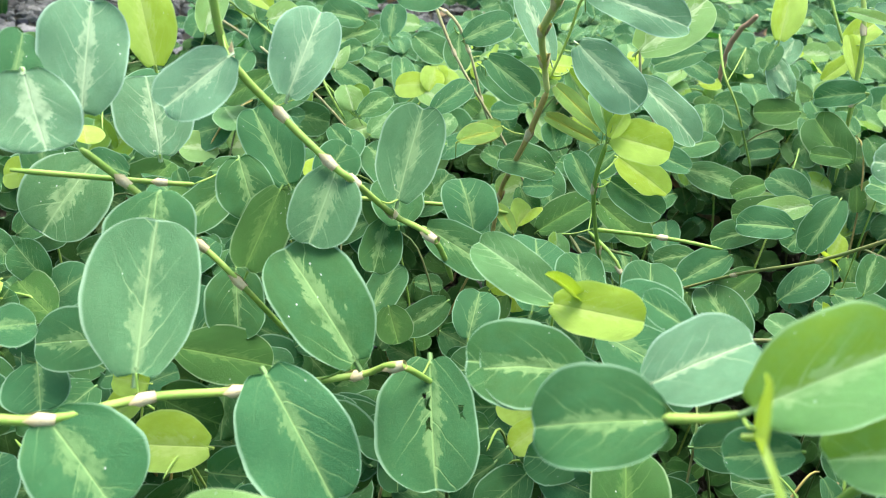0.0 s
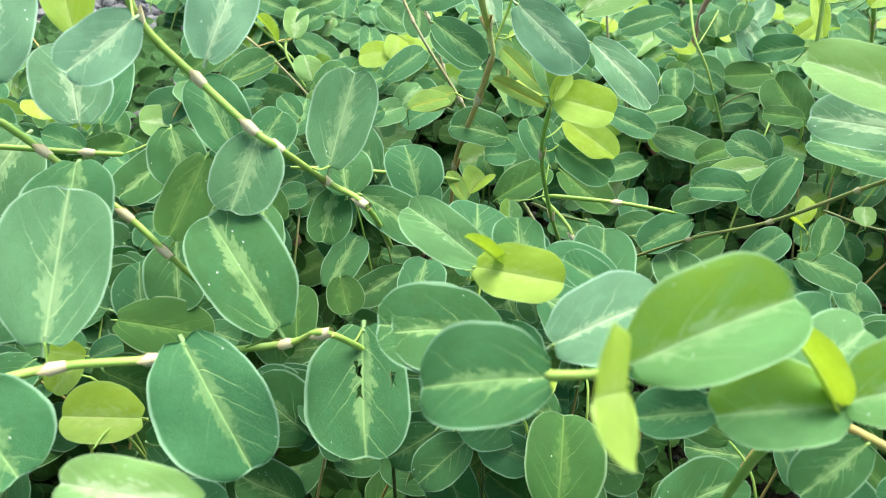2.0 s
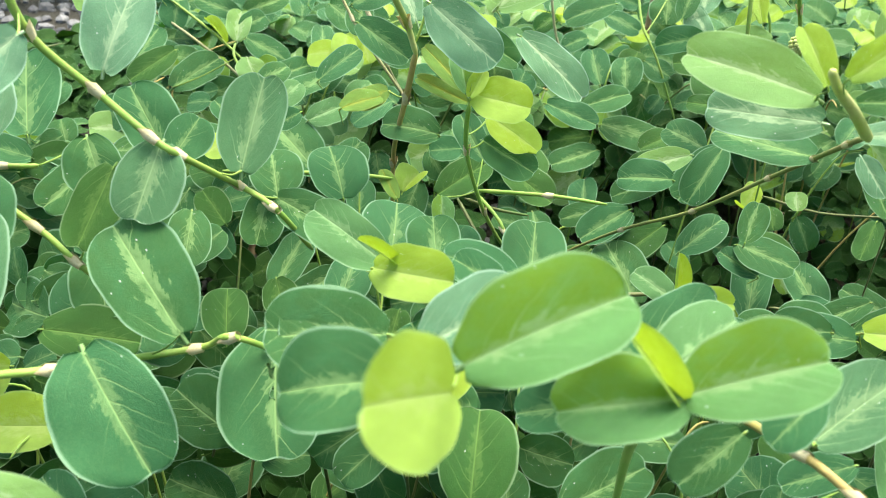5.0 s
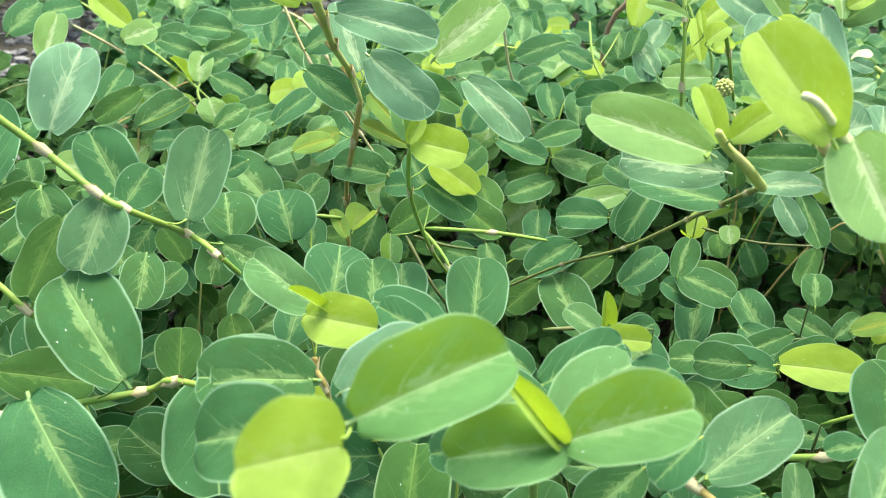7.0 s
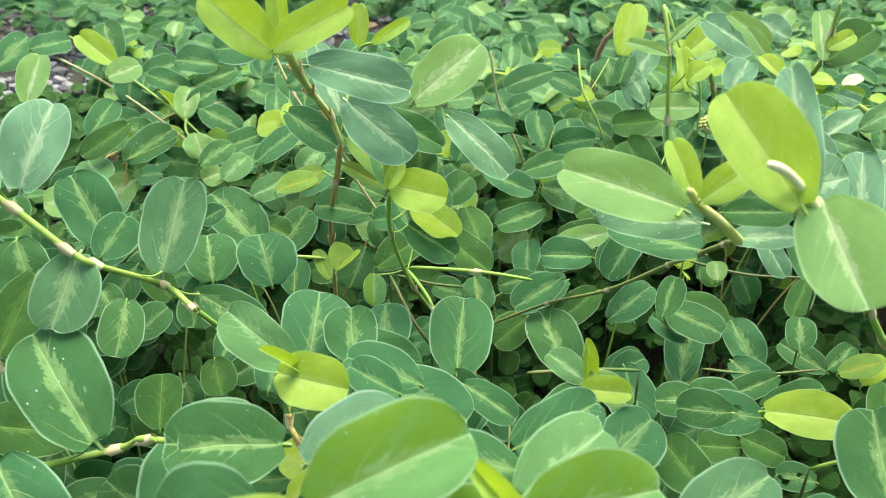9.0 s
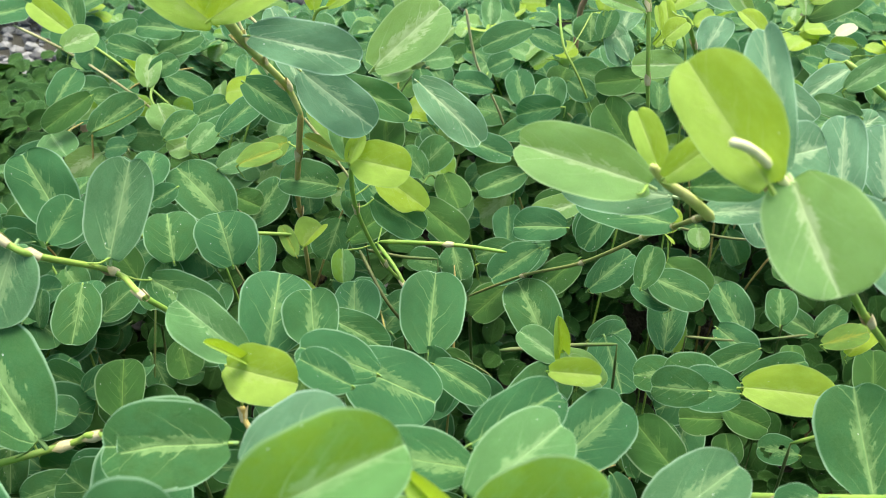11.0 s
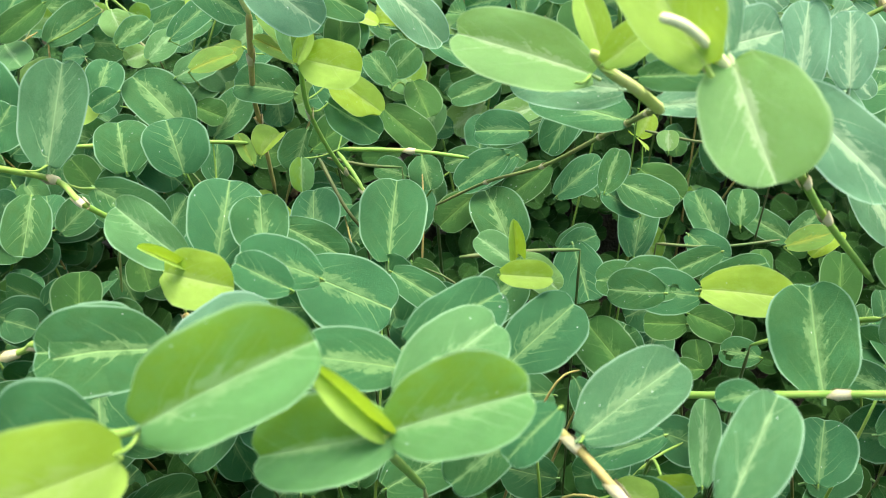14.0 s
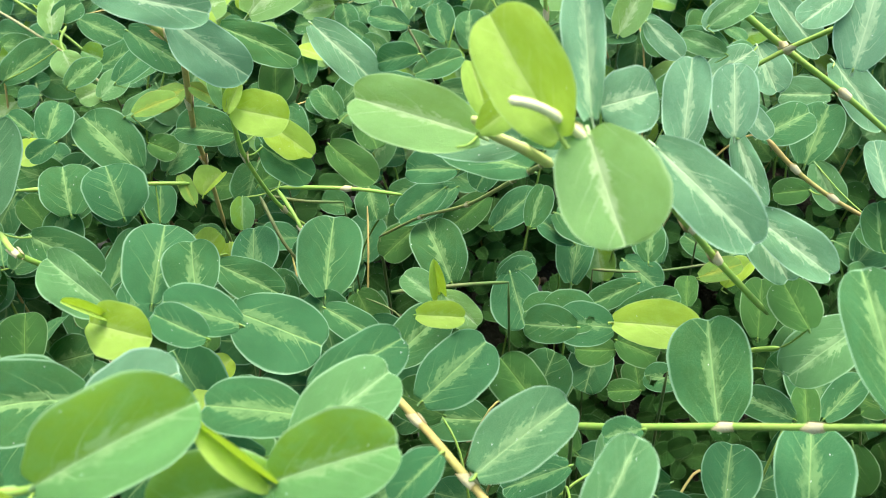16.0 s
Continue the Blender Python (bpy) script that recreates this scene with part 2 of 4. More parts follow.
def steps(near, far):
    inner = [i * 0.02 for i in range(int(near / 0.02) + 1)]
    outer = [near * (far / near) ** (i / 14) for i in range(1, 15)]
    return inner + outer


bm = bmesh.new()
xs = [-v for v in reversed(steps(0.9, 400)[1:])] + steps(0.9, 400)
ys = [-v for v in reversed(steps(0.4, 400)[1:])] + steps(1.3, 400)
rows = [[bm.verts.new((x, y, soil(x, y))) for x in xs] for y in ys]
for r0, r1 in zip(rows, rows[1:]):
    for i in range(len(xs) - 1):
        bm.faces.new((r0[i], r0[i + 1], r1[i + 1], r1[i]))
tagged(new("ground", mesh_of("ground", bm, mat_soil)), "dark damp soil under the creeping plants", "ground", kind="structure")


# ---- leaf blades ----
def blade(rng, rows_n, cols, fold, arch, wave, notch=0.03, lobe=0.05, bite=None, holes=(), stalk=0.08, oval=2.45):
    """A leaf of length 1 along y and width 1, its base at the origin and its face towards z."""
    verts, faces, uv, rim = [], [], [], []
    phase = rng.uniform(0, 6)
    lean = rng.uniform(-0.05, 0.05)
    uneven = rng.uniform(-0.12, 0.12)
    gone = set()
    ns = [min(0.9993, max(0.0007, 0.5 - 0.5 * math.cos(math.pi * i / (rows_n - 1)))) for i in range(rows_n)]
    for row_v in ns:
        for row_c in cols:
            v, c = row_v, row_c
            for hc, hv, hr in holes:
                way = math.atan2(2 * (v - hv), c - hc)
                d, edge = math.hypot(c - hc, 2 * (v - hv)), hr * (1 + 0.25 * math.sin(3 * way + phase))
                if d < edge:
                    gone.add(len(verts))
                elif d < edge + 0.08:
                    v, c = hv + edge * math.sin(way) / 2, hc + edge * math.cos(way)
            h = max(0.0, 1 - abs(2 * v - 1) ** oval) ** (1 / 2.25) * (1 + 0.10 * (v - 0.5))
            rag = 1 + (0.014 * math.sin(11 * v + 3 * c + phase) + 0.006 * math.sin(31 * v + phase * 2)) * abs(c) ** 3
            x = 0.5 * h * c * rag * (1 + uneven * c * h)
            if bite:
                d = math.hypot(c - bite[0], (v - bite[1]) * 2.2)
                x *= 1 - bite[2] * math.exp(-((d / 0.28) ** 2)) * (abs(c) > 0.3)
            y = v - lobe * (1 - v) ** 3 * math.exp(-(((abs(x) - 0.16) / 0.10) ** 2)) - notch * v**6 * math.exp(-((x / 0.09) ** 2))
            z = fold * abs(x) * (1 - 0.35 * abs(c)) - arch * (v - 0.25) ** 2 + arch * 0.0625 + wave * math.sin(9 * v + 2.2 * c + phase) * c * c
            verts.append((x + lean * v * v, y, z))
            uv.append((2 * x, v))
            rim.append(max(abs(c), smooth(v, 0.9, 0.995), smooth(-v, -0.06, -0.005) * 0.9))
    n = len(cols)
    for r in range(rows_n - 1):
        for c in range(n - 1):
            a = r * n + c
            face = (a, a + 1, a + n + 1, a + n)
            if not gone.intersection(face):
                faces.append(face)
    if stalk:
        k = len(verts)
        for y, z in ((-stalk, -stalk * 0.8), (0.03, 0.0)):
            for a in range(4):
                verts.append((0.028 * math.cos(a * 1.5708), y, z + 0.022 * math.sin(a * 1.5708)))
                uv.append((0.0, 0.0))
                rim.append(0.0)
        for a in range(4):
            faces.append((k + a, k + (a + 1) % 4, k + 4 + (a + 1) % 4, k + 4 + a))
    return verts, faces, uv, rim


def blade_mesh(name, shape, material):
    verts, faces, uv, rim = shape
    me = bpy.data.meshes.new(name)
    me.from_pydata(verts, [], faces)
    lay, lay2 = me.uv_layers.new(name="blade"), me.uv_layers.new(name="rim")
    ids = np.empty(len(me.loops), dtype=np.int32)
    me.loops.foreach_get("vertex_index", ids)
    lay.data.foreach_set("uv", np.array(uv, dtype=np.float32)[ids].ravel())
    flat = np.stack([np.array(rim, dtype=np.float32)[ids], np.zeros(len(ids), dtype=np.float32)], 1)
    lay2.data.foreach_set("uv", flat.ravel())
    me.materials.append(material)
    me.polygons.foreach_set("use_smooth", np.ones(len(me.polygons), dtype=bool))
    me.update()
    return me


rng = random.Random(11)
FINE = (-1, -0.94, -0.72, -0.42, -0.18, -0.05, 0, 0.05, 0.18, 0.42, 0.72, 0.94, 1)
COARSE = (-1, -0.9, -0.45, 0, 0.45, 0.9, 1)
near_blades = {kind: [blade(rng, 27, FINE, rng.uniform(0.06, 0.26) + {"y": 0.25, "yg": 0.30, "l": 0.12}.get(kind, 0.0), rng.uniform(-0.08, 0.30), rng.uniform(0.010, 0.035),
                            notch=rng.uniform(0.0, 0.05))
                      for _ in range(7)] for kind in leaf_mats}
mirrored = {kind: [blade_mesh("leaf_blade", (v, f, [(-a, b) for a, b in uv], rim), leaf_mats[kind]) for v, f, uv, rim in found] for kind, found in near_blades.items()}
near_blades = {kind: [blade_mesh("leaf_blade", shape, leaf_mats[kind]) for shape in found] for kind, found in near_blades.items()}
far_blades = {kind: [blade_mesh("leaf_blade", blade(rng, 11, COARSE, rng.uniform(0.05, 0.3), rng.uniform(-0.05, 0.3), rng.uniform(0.0, 0.03)), mat)
                     for _ in range(6)] for kind, mat in small_mats.items()}
special = {
    "bitten": blade_mesh("leaf_blade", blade(rng, 21, FINE, 0.4, 0.1, 0.01, bite=(1, 0.95, 0.7)), leaf_mats["y"]),
    "round": blade_mesh("leaf_blade", blade(rng, 19, FINE, 0.18, 0.12, 0.02, notch=0.05), leaf_mats["y"]),
    "folded": blade_mesh("leaf_blade", blade(rng, 13, FINE, 1.3, 0.25, 0.01), leaf_mats["y"]),
    "holed": blade_mesh("leaf_blade", blade(rng, 40, tuple(i / 14 for i in range(-14, 15)), 0.1, 0.05, 0.01,
                                            holes=((0.07, 0.5, 0.05), (0.04, 0.42, 0.045), (0.1, 0.35, 0.06), (0.13, 0.29, 0.05), (-0.62, 0.42, 0.045))), leaf_mats["m"]),
    "eaten": blade_mesh("leaf_blade", blade(rng, 30, tuple(i / 10 for i in range(-10, 11)), 0.15, 0.1, 0.01,
                                            holes=((-0.4, 0.72, 0.2), (-0.2, 0.86, 0.13), (0.3, 0.4, 0.1))), leaf_mats["m"]),
}


# ---- plants ----
def rounded(points, n=5):
    """A smooth line through the points."""
    p = [points[0], *points, points[-1]]
    line = []
    for a, b, c, d in zip(p, p[1:], p[2:], p[3:]):
        for i in range(n):
            t = i / n
            line.append(0.5 * ((2 * b) + (c - a) * t + (2 * a - 5 * b + 4 * c - d) * t * t + (3 * b - a - 3 * c + d) * t**3))
    return line + [points[-1]]


def tube(bm, line, r0, r1, sides=7):
    rings = []
    for i, p in enumerate(line):
        way = (line[min(i + 1, len(line) - 1)] - line[max(i - 1, 0)]).normalized()
        side = way.orthogonal().normalized() if not rings else (side - way * side.dot(way)).normalized()
        up = way.cross(side)
        r = (r0 + (r1 - r0) * i / (len(line) - 1)) * (0.5 if i in (0, len(line) - 1) else 1)
        rings.append([bm.verts.new(p + (side * math.cos(a) + up * math.sin(a)) * r) for a in (6.2832 * j / sides for j in range(sides))])
    for q0, q1 in zip(rings, rings[1:]):
        for j in range(sides):
            bm.faces.new((q0[j], q0[(j + 1) % sides], q1[(j + 1) % sides], q1[j]))
    bm.faces.new(rings[-1])
    bm.faces.new(list(reversed(rings[0])))


def part(name, me, parent, m, label=""):
    ob = new(name, me)
    ob.parent = parent
    ob.matrix_basis = Matrix.Translation(-parent.location) @ m
    return tagged(ob, label)


def plant(x, y, label, group="creeping plants of the bed"):
    root = new("creeping_plant")
    root.empty_display_size = 0.01
    root.location = (x, y, soil(x, y))
    return tagged(root, label, "plant", group)


def stem(root, points, thick, material=None, stipules=True, taper=0.75):
    """A stem through points in millimetres, with papery sheaths at its inner points, the joints."""
    pts = [Vector(p) / 1000 for p in points]
    bm = bmesh.new()
    line = rounded(pts)
    tube(bm, [p - root.location for p in line], thick / 2000, thick / 2000 * taper)
    part("stem", mesh_of("stem", bm, material or mat_stem), root, Matrix.Translation(root.location))
    if stipules:
        for a, b in zip(pts, pts[1:-1]):
            sheath(root, b, (b - a).normalized(), thick)


def sheath(root, at, way, thick):
    """Two papery pointed scales that clasp the joint."""
    bm = bmesh.new()
    r = thick / 2000
    for turn_by in (0.4, 3.4):
        tip = bm.verts.new((math.cos(turn_by) * r * 1.7, math.sin(turn_by) * r * 1.5, r * 4.0))
        low, mid = [], []
        for j in range(4):
            a = turn_by + (j / 3 - 0.5) * 2.6
            low.append(bm.verts.new((math.cos(a) * r * 1.12, math.sin(a) * r * 1.12, -r * 1.2)))
            mid.append(bm.verts.new((math.cos(a) * r * 1.45, math.sin(a) * r * 1.45, r * 1.8)))
        for j in range(3):
            bm.faces.new((low[j], low[j + 1], mid[j + 1], mid[j]))
            bm.faces.new((mid[j], mid[j + 1], tip))
    turn = (-way).to_track_quat("Z", "Y").to_matrix().to_4x4()
    part("stipule", mesh_of("stipule", bm, mat_stipule), root, Matrix.Translation(at) @ turn, "papery tan sheath at a stem joint")


taken = []
back, under = [Vector((0, 1, 0))], [Vector((0, 0, -1))]
turns = {}


def leaf(root, kind, x, y, z, length, width, rx, ry, rz, shape=None):
    """A leaf with its base at x, y, z; all in millimetres and degrees."""
    m = pose(x / 1000, y / 1000, z / 1000, rx, ry, rz) @ Matrix.Diagonal((width / 1000, length / 1000, 0.5 * (width + length) / 1000, 1))
    n = turns[kind] = turns.get(kind, -1) + 1
    # mirrored where needed, so the side painted as lit through lies uppermost
    me = special[shape] if shape else (near_blades if m.col[0].z > 0 else mirrored)[kind][n * 3 % 7]
    taken.append(m @ Vector((0, 0.5, 0)))
    back[0], under[0] = -m.col[1].to_3d().normalized(), -m.col[2].to_3d().normalized() * (1 if m.col[2].z > 0 else -1)
    return part("leaf", me, root, m, {"y": "bright yellow-green young leaf", "yg": "pale fresh green leaf", "l": "lime-green young leaf", "p": "pale blue-green leaf, lightened in colour like sky sheen", "f": "soft light green leaf", "c": "small cream-white leaf", "h": "light grey-green leaf with a pale midrib", "w": "withered yellow-brown leaf"}.get(kind, ""))


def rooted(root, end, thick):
    """The last stretch of a stem, down into the soil, in the darkened stem colour that stands for shade."""
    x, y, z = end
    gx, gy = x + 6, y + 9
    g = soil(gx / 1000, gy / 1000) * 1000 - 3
    stem(root, (end, (x + 2, y + 4, z - 0.3 * (z - g)), (x + 5, y + 8, z - 0.65 * (z - g)), (x + 6, y + 9, g)), thick * 0.8, mat_stem_shaded, False)


def stalk(root, x, y, z, *to):
    """The thin stalk of a leaf, to its stem or down into the bed."""
    if to:
        mid = ((x + to[0]) / 2, (y + to[1]) / 2, (z + to[2]) / 2 - 1)
        stem(root, ((x, y, z), mid, to), 0.7, None, False)
    else:
        at, way, down = Vector((x, y, z)), back[0], under[0]
        stem(root, (at, at + way + 0.6 * down, at + 0.6 * way + 3 * down, at - 2 * way + 12 * down), 0.5, None, False)


# ---- the shoots, place by place: millimetres and degrees ----
root = plant(-0.092, 0.248, "creeping plant with oval blue-green leaves, pale along the midrib")
leaf(root, "p", -81, 172, 143, 28, 20, 59, 10, 19)
stalk(root, -81, 172, 143)
leaf(root, "p", -69, 186, 128, 22, 20, 55, -1, 21)
stalk(root, -69, 186, 128)
leaf(root, "y", -74, 203, 147, 23, 14, 60, -6, 24)
stalk(root, -74, 203, 147)
leaf(root, "m", -92, 248, 105, 34, 25, 43, 1, 16)
stalk(root, -92, 248, 105)
root = plant(-0.093, 0.165, "creeping plant with oval blue-green leaves, pale along the midrib")
leaf(root, "p", -86, 159, 155, 18, 20, -56, 4, -149)
stalk(root, -86, 159, 155)
leaf(root, "m", -93, 165, 149, 16, 11, 54, 30, 34)
stalk(root, -93, 165, 149)
root = plant(0.040, 0.163, "arching green shoot with large pale-veined leaves and papery joints")
stem(root, ((-51, 180, 171), (-49, 184, 155), (-37, 187, 140), (-24, 184, 129), (-18, 185, 124), (-8, 203, 107), (4, 191, 106), (11, 205, 85)), 2.2)
stem(root, ((35, 161, 91), (35, 160, 88), (38, 157, 83), (40, 163, 63)), 1.7, mat_stem_brown)
rooted(root, (40, 163, 63), 1.4)
leaf(root, "p", -46, 173, 158, 20, 14, -45, -41, 164)
stalk(root, -46, 173, 158, -50, 183, 161)
leaf(root, "p", -36, 190, 145, 26, 17, 57, 18, -2)
leaf(root, "h", -7, 201, 113, 30, 19, 51, 8, -5)
stalk(root, -7, 201, 113, -12, 197, 114)
leaf(root, "h", -23, 186, 127, 22, 18, -48, -14, 175)
leaf(root, "m", -51, 265, 89, 33, 22, 53, -16, 27)
stalk(root, -51, 265, 89)
leaf(root, "m", 2, 204, 103, 25, 14, -25, 40, -130)
stalk(root, 2, 204, 103, -6, 202, 107)
leaf(root, "f", 36, 168, 102, 27, 14, 29, -37, 38)
stalk(root, 36, 168, 102, 35, 161, 91)
leaf(root, "y", 34, 159, 106, 23, 14, 13, 45, -114)
stalk(root, 34, 159, 106, 35, 161, 91)
leaf(root, "y", 40, 158, 107, 13, 3, 50, -28, 68, "folded")
stalk(root, 40, 158, 107)
leaf(root, "m", 18, 232, 90, 19, 21, 55, 1, 24)
stalk(root, 18, 232, 90)
root = plant(-0.036, 0.181, "creeping plant with oval blue-green leaves, pale along the midrib")
stem(root, ((-87, 181, 130), (-78, 184, 120), (-58, 181, 104), (-47, 176, 96), (-36, 181, 78)), 2.1)
stem(root, ((-110, 188, 120), (-74, 200, 114), (-67, 205, 112)), 1.8)
leaf(root, "m", -56, 215, 117, 19, 17, -48, 9, -158)
stalk(root, -56, 215, 117, -67, 205, 112)
leaf(root, "m", -31, 215, 111, 16, 14, 41, 28, -6)
stalk(root, -31, 215, 111)
leaf(root, "h", -102, 220, 111, 27, 25, -40, -31, 175)
stalk(root, -102, 220, 111)
leaf(root, "m", -64, 234, 101, 23, 15, -35, -34, 158)
stalk(root, -64, 234, 101)
leaf(root, "m", -68, 179, 120, 23, 23, -32, 4, -174)
stalk(root, -68, 179, 120, -71, 183, 114)
leaf(root, "g", -39, 191, 118, 25, 14, -45, -18, 176)
stalk(root, -39, 191, 118, -47, 176, 96)
leaf(root, "m", -59, 215, 79, 24, 19, -42, -1, -166)
stalk(root, -59, 215, 79)
leaf(root, "m", -34, 232, 84, 23, 15, -27, -19, -165)
stalk(root, -34, 232, 84)
root = plant(0.012, 0.177, "trailing shoot with large oval leaves over the bed")
stem(root, ((-86, 118, 96), (-74, 122, 93), (-57, 132, 92), (-39, 140, 89), (-14, 163, 78), (-3, 160, 84), (12, 177, 62)), 2.3)
rooted(root, (12, 177, 62), 1.8)
leaf(root, "h", -60, 134, 97, 37, 25, 40, 9, 14)
stalk(root, -60, 134, 97, -59, 131, 92)
leaf(root, "m", -14, 153, 90, 36, 23, 40, -20, 30)
stalk(root, -14, 153, 90, -23, 155, 82)
leaf(root, "m", -34, 144, 91, 34, 25, -34, 15, -148)
leaf(root, "m", 5, 173, 77, 36, 28, -36, 3, -178, "holed")
stalk(root, 5, 173, 77, 2, 166, 76)
leaf(root, "m", -74, 122, 93, 24, 23, -35, 14, -132)
stalk(root, -74, 122, 93, -74, 122, 93)
root = plant(0.031, 0.298, "tall brown-stemmed shoot with long pale-green leaves")
stem(root, ((34, 214, 176), (35, 225, 167), (35, 246, 155), (39, 260, 142), (42, 263, 131)), 2.9, mat_stem_young, True, 0.72)
stem(root, ((42, 263, 132), (38, 270, 112), (34, 280, 94), (32, 290, 78), (31, 298, 39)), 2.4, mat_stem_brown)
leaf(root, "y", 30, 215, 175, 24, 14, 68, -45, 28)
leaf(root, "y", 31, 211, 177, 25, 11, 46, 52, -31)
leaf(root, "y", 32, 219, 175, 19, 6, 81, -2, 10)
leaf(root, "y", 50, 265, 166, 14, 7, 80, 2, 3)
leaf(root, "y", 55, 263, 167, 15, 5, 48, 49, -33)
stem(root, ((55, 263, 167), (50, 265, 164), (47, 266, 150), (42, 264, 135)), 1.2, None, False)
rooted(root, (31, 298, 39), 2.2)
stem(root, ((-21, 417, 136), (6, 372, 138), (18, 364, 122), (26, 363, 99), (35, 374, 78)), 1.6, mat_stem_pale)
stem(root, ((-5, 372, 153), (11, 355, 122), (35, 347, 88), (51, 344, 62)), 1.6, mat_stem_pale)
rooted(root, (51, 344, 62), 1.3)
leaf(root, "m", 14, 327, 135, 23, 15, 34, 43, -50)
stalk(root, 14, 327, 135)
leaf(root, "m", 21, 316, 127, 25, 15, -33, 41, -141)
stalk(root, 21, 316, 127, 38, 275, 125)
leaf(root, "m", 21, 278, 138, 23, 14, -37, 37, -134)
stalk(root, 21, 278, 138)
leaf(root, "m", 2, 301, 110, 23, 11, 34, 35, -30)
stalk(root, 2, 301, 110)
leaf(root, "p", 47, 244, 152, 28, 17, -55, 43, -154)
stalk(root, 47, 244, 152)
leaf(root, "p", 83, 299, 129, 35, 16, -37, 33, -150)
stalk(root, 83, 299, 129)
leaf(root, "p", 41, 208, 173, 29, 13, -22, 55, -113)
stalk(root, 41, 208, 173)
leaf(root, "l", 69, 253, 150, 31, 19, 44, 37, -35)
stalk(root, 69, 253, 150)
leaf(root, "m", 54, 276, 138, 29, 14, -30, 40, -121)
stalk(root, 54, 276, 138)
leaf(root, "g", 70, 264, 113, 17, 13, 49, 5, 1)
stalk(root, 70, 264, 113)
leaf(root, "m", 13, 379, 127, 22, 14, -42, -1, -176)
stalk(root, 13, 379, 127, 10, 369, 132)
leaf(root, "p", 42, 266, 142, 32, 11, 43, -19, 8)
leaf(root, "w", 30, 294, 108, 14, 11, -20, -37, 114)
stalk(root, 30, 294, 108, 40, 285, 108)
leaf(root, "m", 4, 328, 153, 21, 16, -8, -52, 112)
stalk(root, 4, 328, 153)
leaf(root, "m", -14, 424, 77, 39, 15, 34, 8, 11)
stalk(root, -14, 424, 77)
leaf(root, "w", 59, 246, 124, 26, 7, 27, -37, 19)
stalk(root, 59, 246, 124)
leaf(root, "w", 60, 254, 117, 21, 6, 25, -45, 49)
stalk(root, 60, 254, 117)
leaf(root, "yg", 50, 271, 137, 21, 9, -58, 39, -179)
stalk(root, 50, 271, 137, 42, 265, 137)
root = plant(0.076, 0.248, "thin shoot with a bright yellow-green tip")
stem(root, ((60, 239, 122), (60, 245, 102), (68, 254, 74), (81, 276, 43)), 1.8)
rooted(root, (81, 276, 43), 1.4)
stem(root, ((65, 263, 78), (75, 244, 71), (76, 248, 43)), 1.6)
rooted(root, (76, 248, 43), 1.3)
leaf(root, "y", 61, 238, 125, 20, 15, -11, 51, -120)
leaf(root, "l", 68, 251, 113, 22, 12, -28, 43, -146, "bitten")
stalk(root, 68, 251, 113, 60, 243, 109)
leaf(root, "m", 66, 248, 105, 22, 13, -25, 42, -142)
stalk(root, 66, 248, 105, 60, 244, 104)
leaf(root, "m", 68, 275, 87, 22, 12, 42, -24, 12)
stalk(root, 68, 275, 87, 65, 263, 78)
leaf(root, "g", 81, 315, 68, 29, 16, -27, 35, -149)
stalk(root, 81, 315, 68)
leaf(root, "g", 51, 293, 63, 27, 16, 33, 31, -50)
stalk(root, 51, 293, 63)
leaf(root, "y", 60, 235, 125, 10, 6, 57, 15, -27)
stalk(root, 60, 235, 125, 60, 239, 122)
leaf(root, "yg", 59, 236, 126, 19, 7, 35, -16, -2)
stalk(root, 59, 236, 126, 60, 239, 122)
root = plant(-0.055, 0.160, "creeping plant with oval blue-green leaves, pale along the midrib")
leaf(root, "y", -55, 161, 52, 21, 17, 10, -35, 95)
stalk(root, -55, 161, 52)
leaf(root, "m", -80, 170, 80, 20, 18, 11, -42, 102)
stalk(root, -80, 170, 80)
leaf(root, "m", -95, 141, 101, 10, 12, 0, 24, -60)
stalk(root, -95, 141, 101)
leaf(root, "m", -101, 167, 73, 14, 17, -35, 3, -157)
stalk(root, -101, 167, 73)
root = plant(-0.020, 0.280, "creeping plant with oval blue-green leaves, pale along the midrib")
leaf(root, "g", -10, 242, 51, 15, 14, -38, 10, -166)
stalk(root, -10, 242, 51)
leaf(root, "g", -72, 193, 62, 29, 19, -14, 37, -95)
stalk(root, -72, 193, 62)
leaf(root, "m", -13, 256, 80, 21, 16, -47, -10, 179)
stalk(root, -13, 256, 80)
leaf(root, "m", -8, 249, 82, 20, 20, 44, 1, 15)
stalk(root, -8, 249, 82)
leaf(root, "m", -20, 280, 23, 30, 17, 30, 11, -18)
stalk(root, -20, 280, 23)
leaf(root, "m", -31, 287, 97, 11, 10, 46, -19, 52)
stalk(root, -31, 287, 97)
leaf(root, "g", -20, 205, 49, 20, 16, 36, 12, 18)
stalk(root, -20, 205, 49)
root = plant(-0.008, 0.342, "creeping plant with oval blue-green leaves, pale along the midrib")
leaf(root, "m", -3, 306, 67, 35, 24, 40, -16, 41)
stalk(root, -3, 306, 67)
leaf(root, "f", -7, 322, 85, 19, 13, 21, 40, -47)
stalk(root, -7, 322, 85)
leaf(root, "m", -37, 307, 83, 20, 15, 39, 22, 2)
stalk(root, -37, 307, 83)
leaf(root, "g", -8, 342, 61, 14, 14, -31, 32, -113)
stalk(root, -8, 342, 61)
root = plant(0.053, 0.193, "creeping plant with oval blue-green leaves, pale along the midrib")
leaf(root, "m", 58, 197, 74, 31, 25, -22, 28, -117)
stalk(root, 58, 197, 74)
leaf(root, "g", 59, 141, 42, 29, 22, 33, 1, -8)
stalk(root, 59, 141, 42)
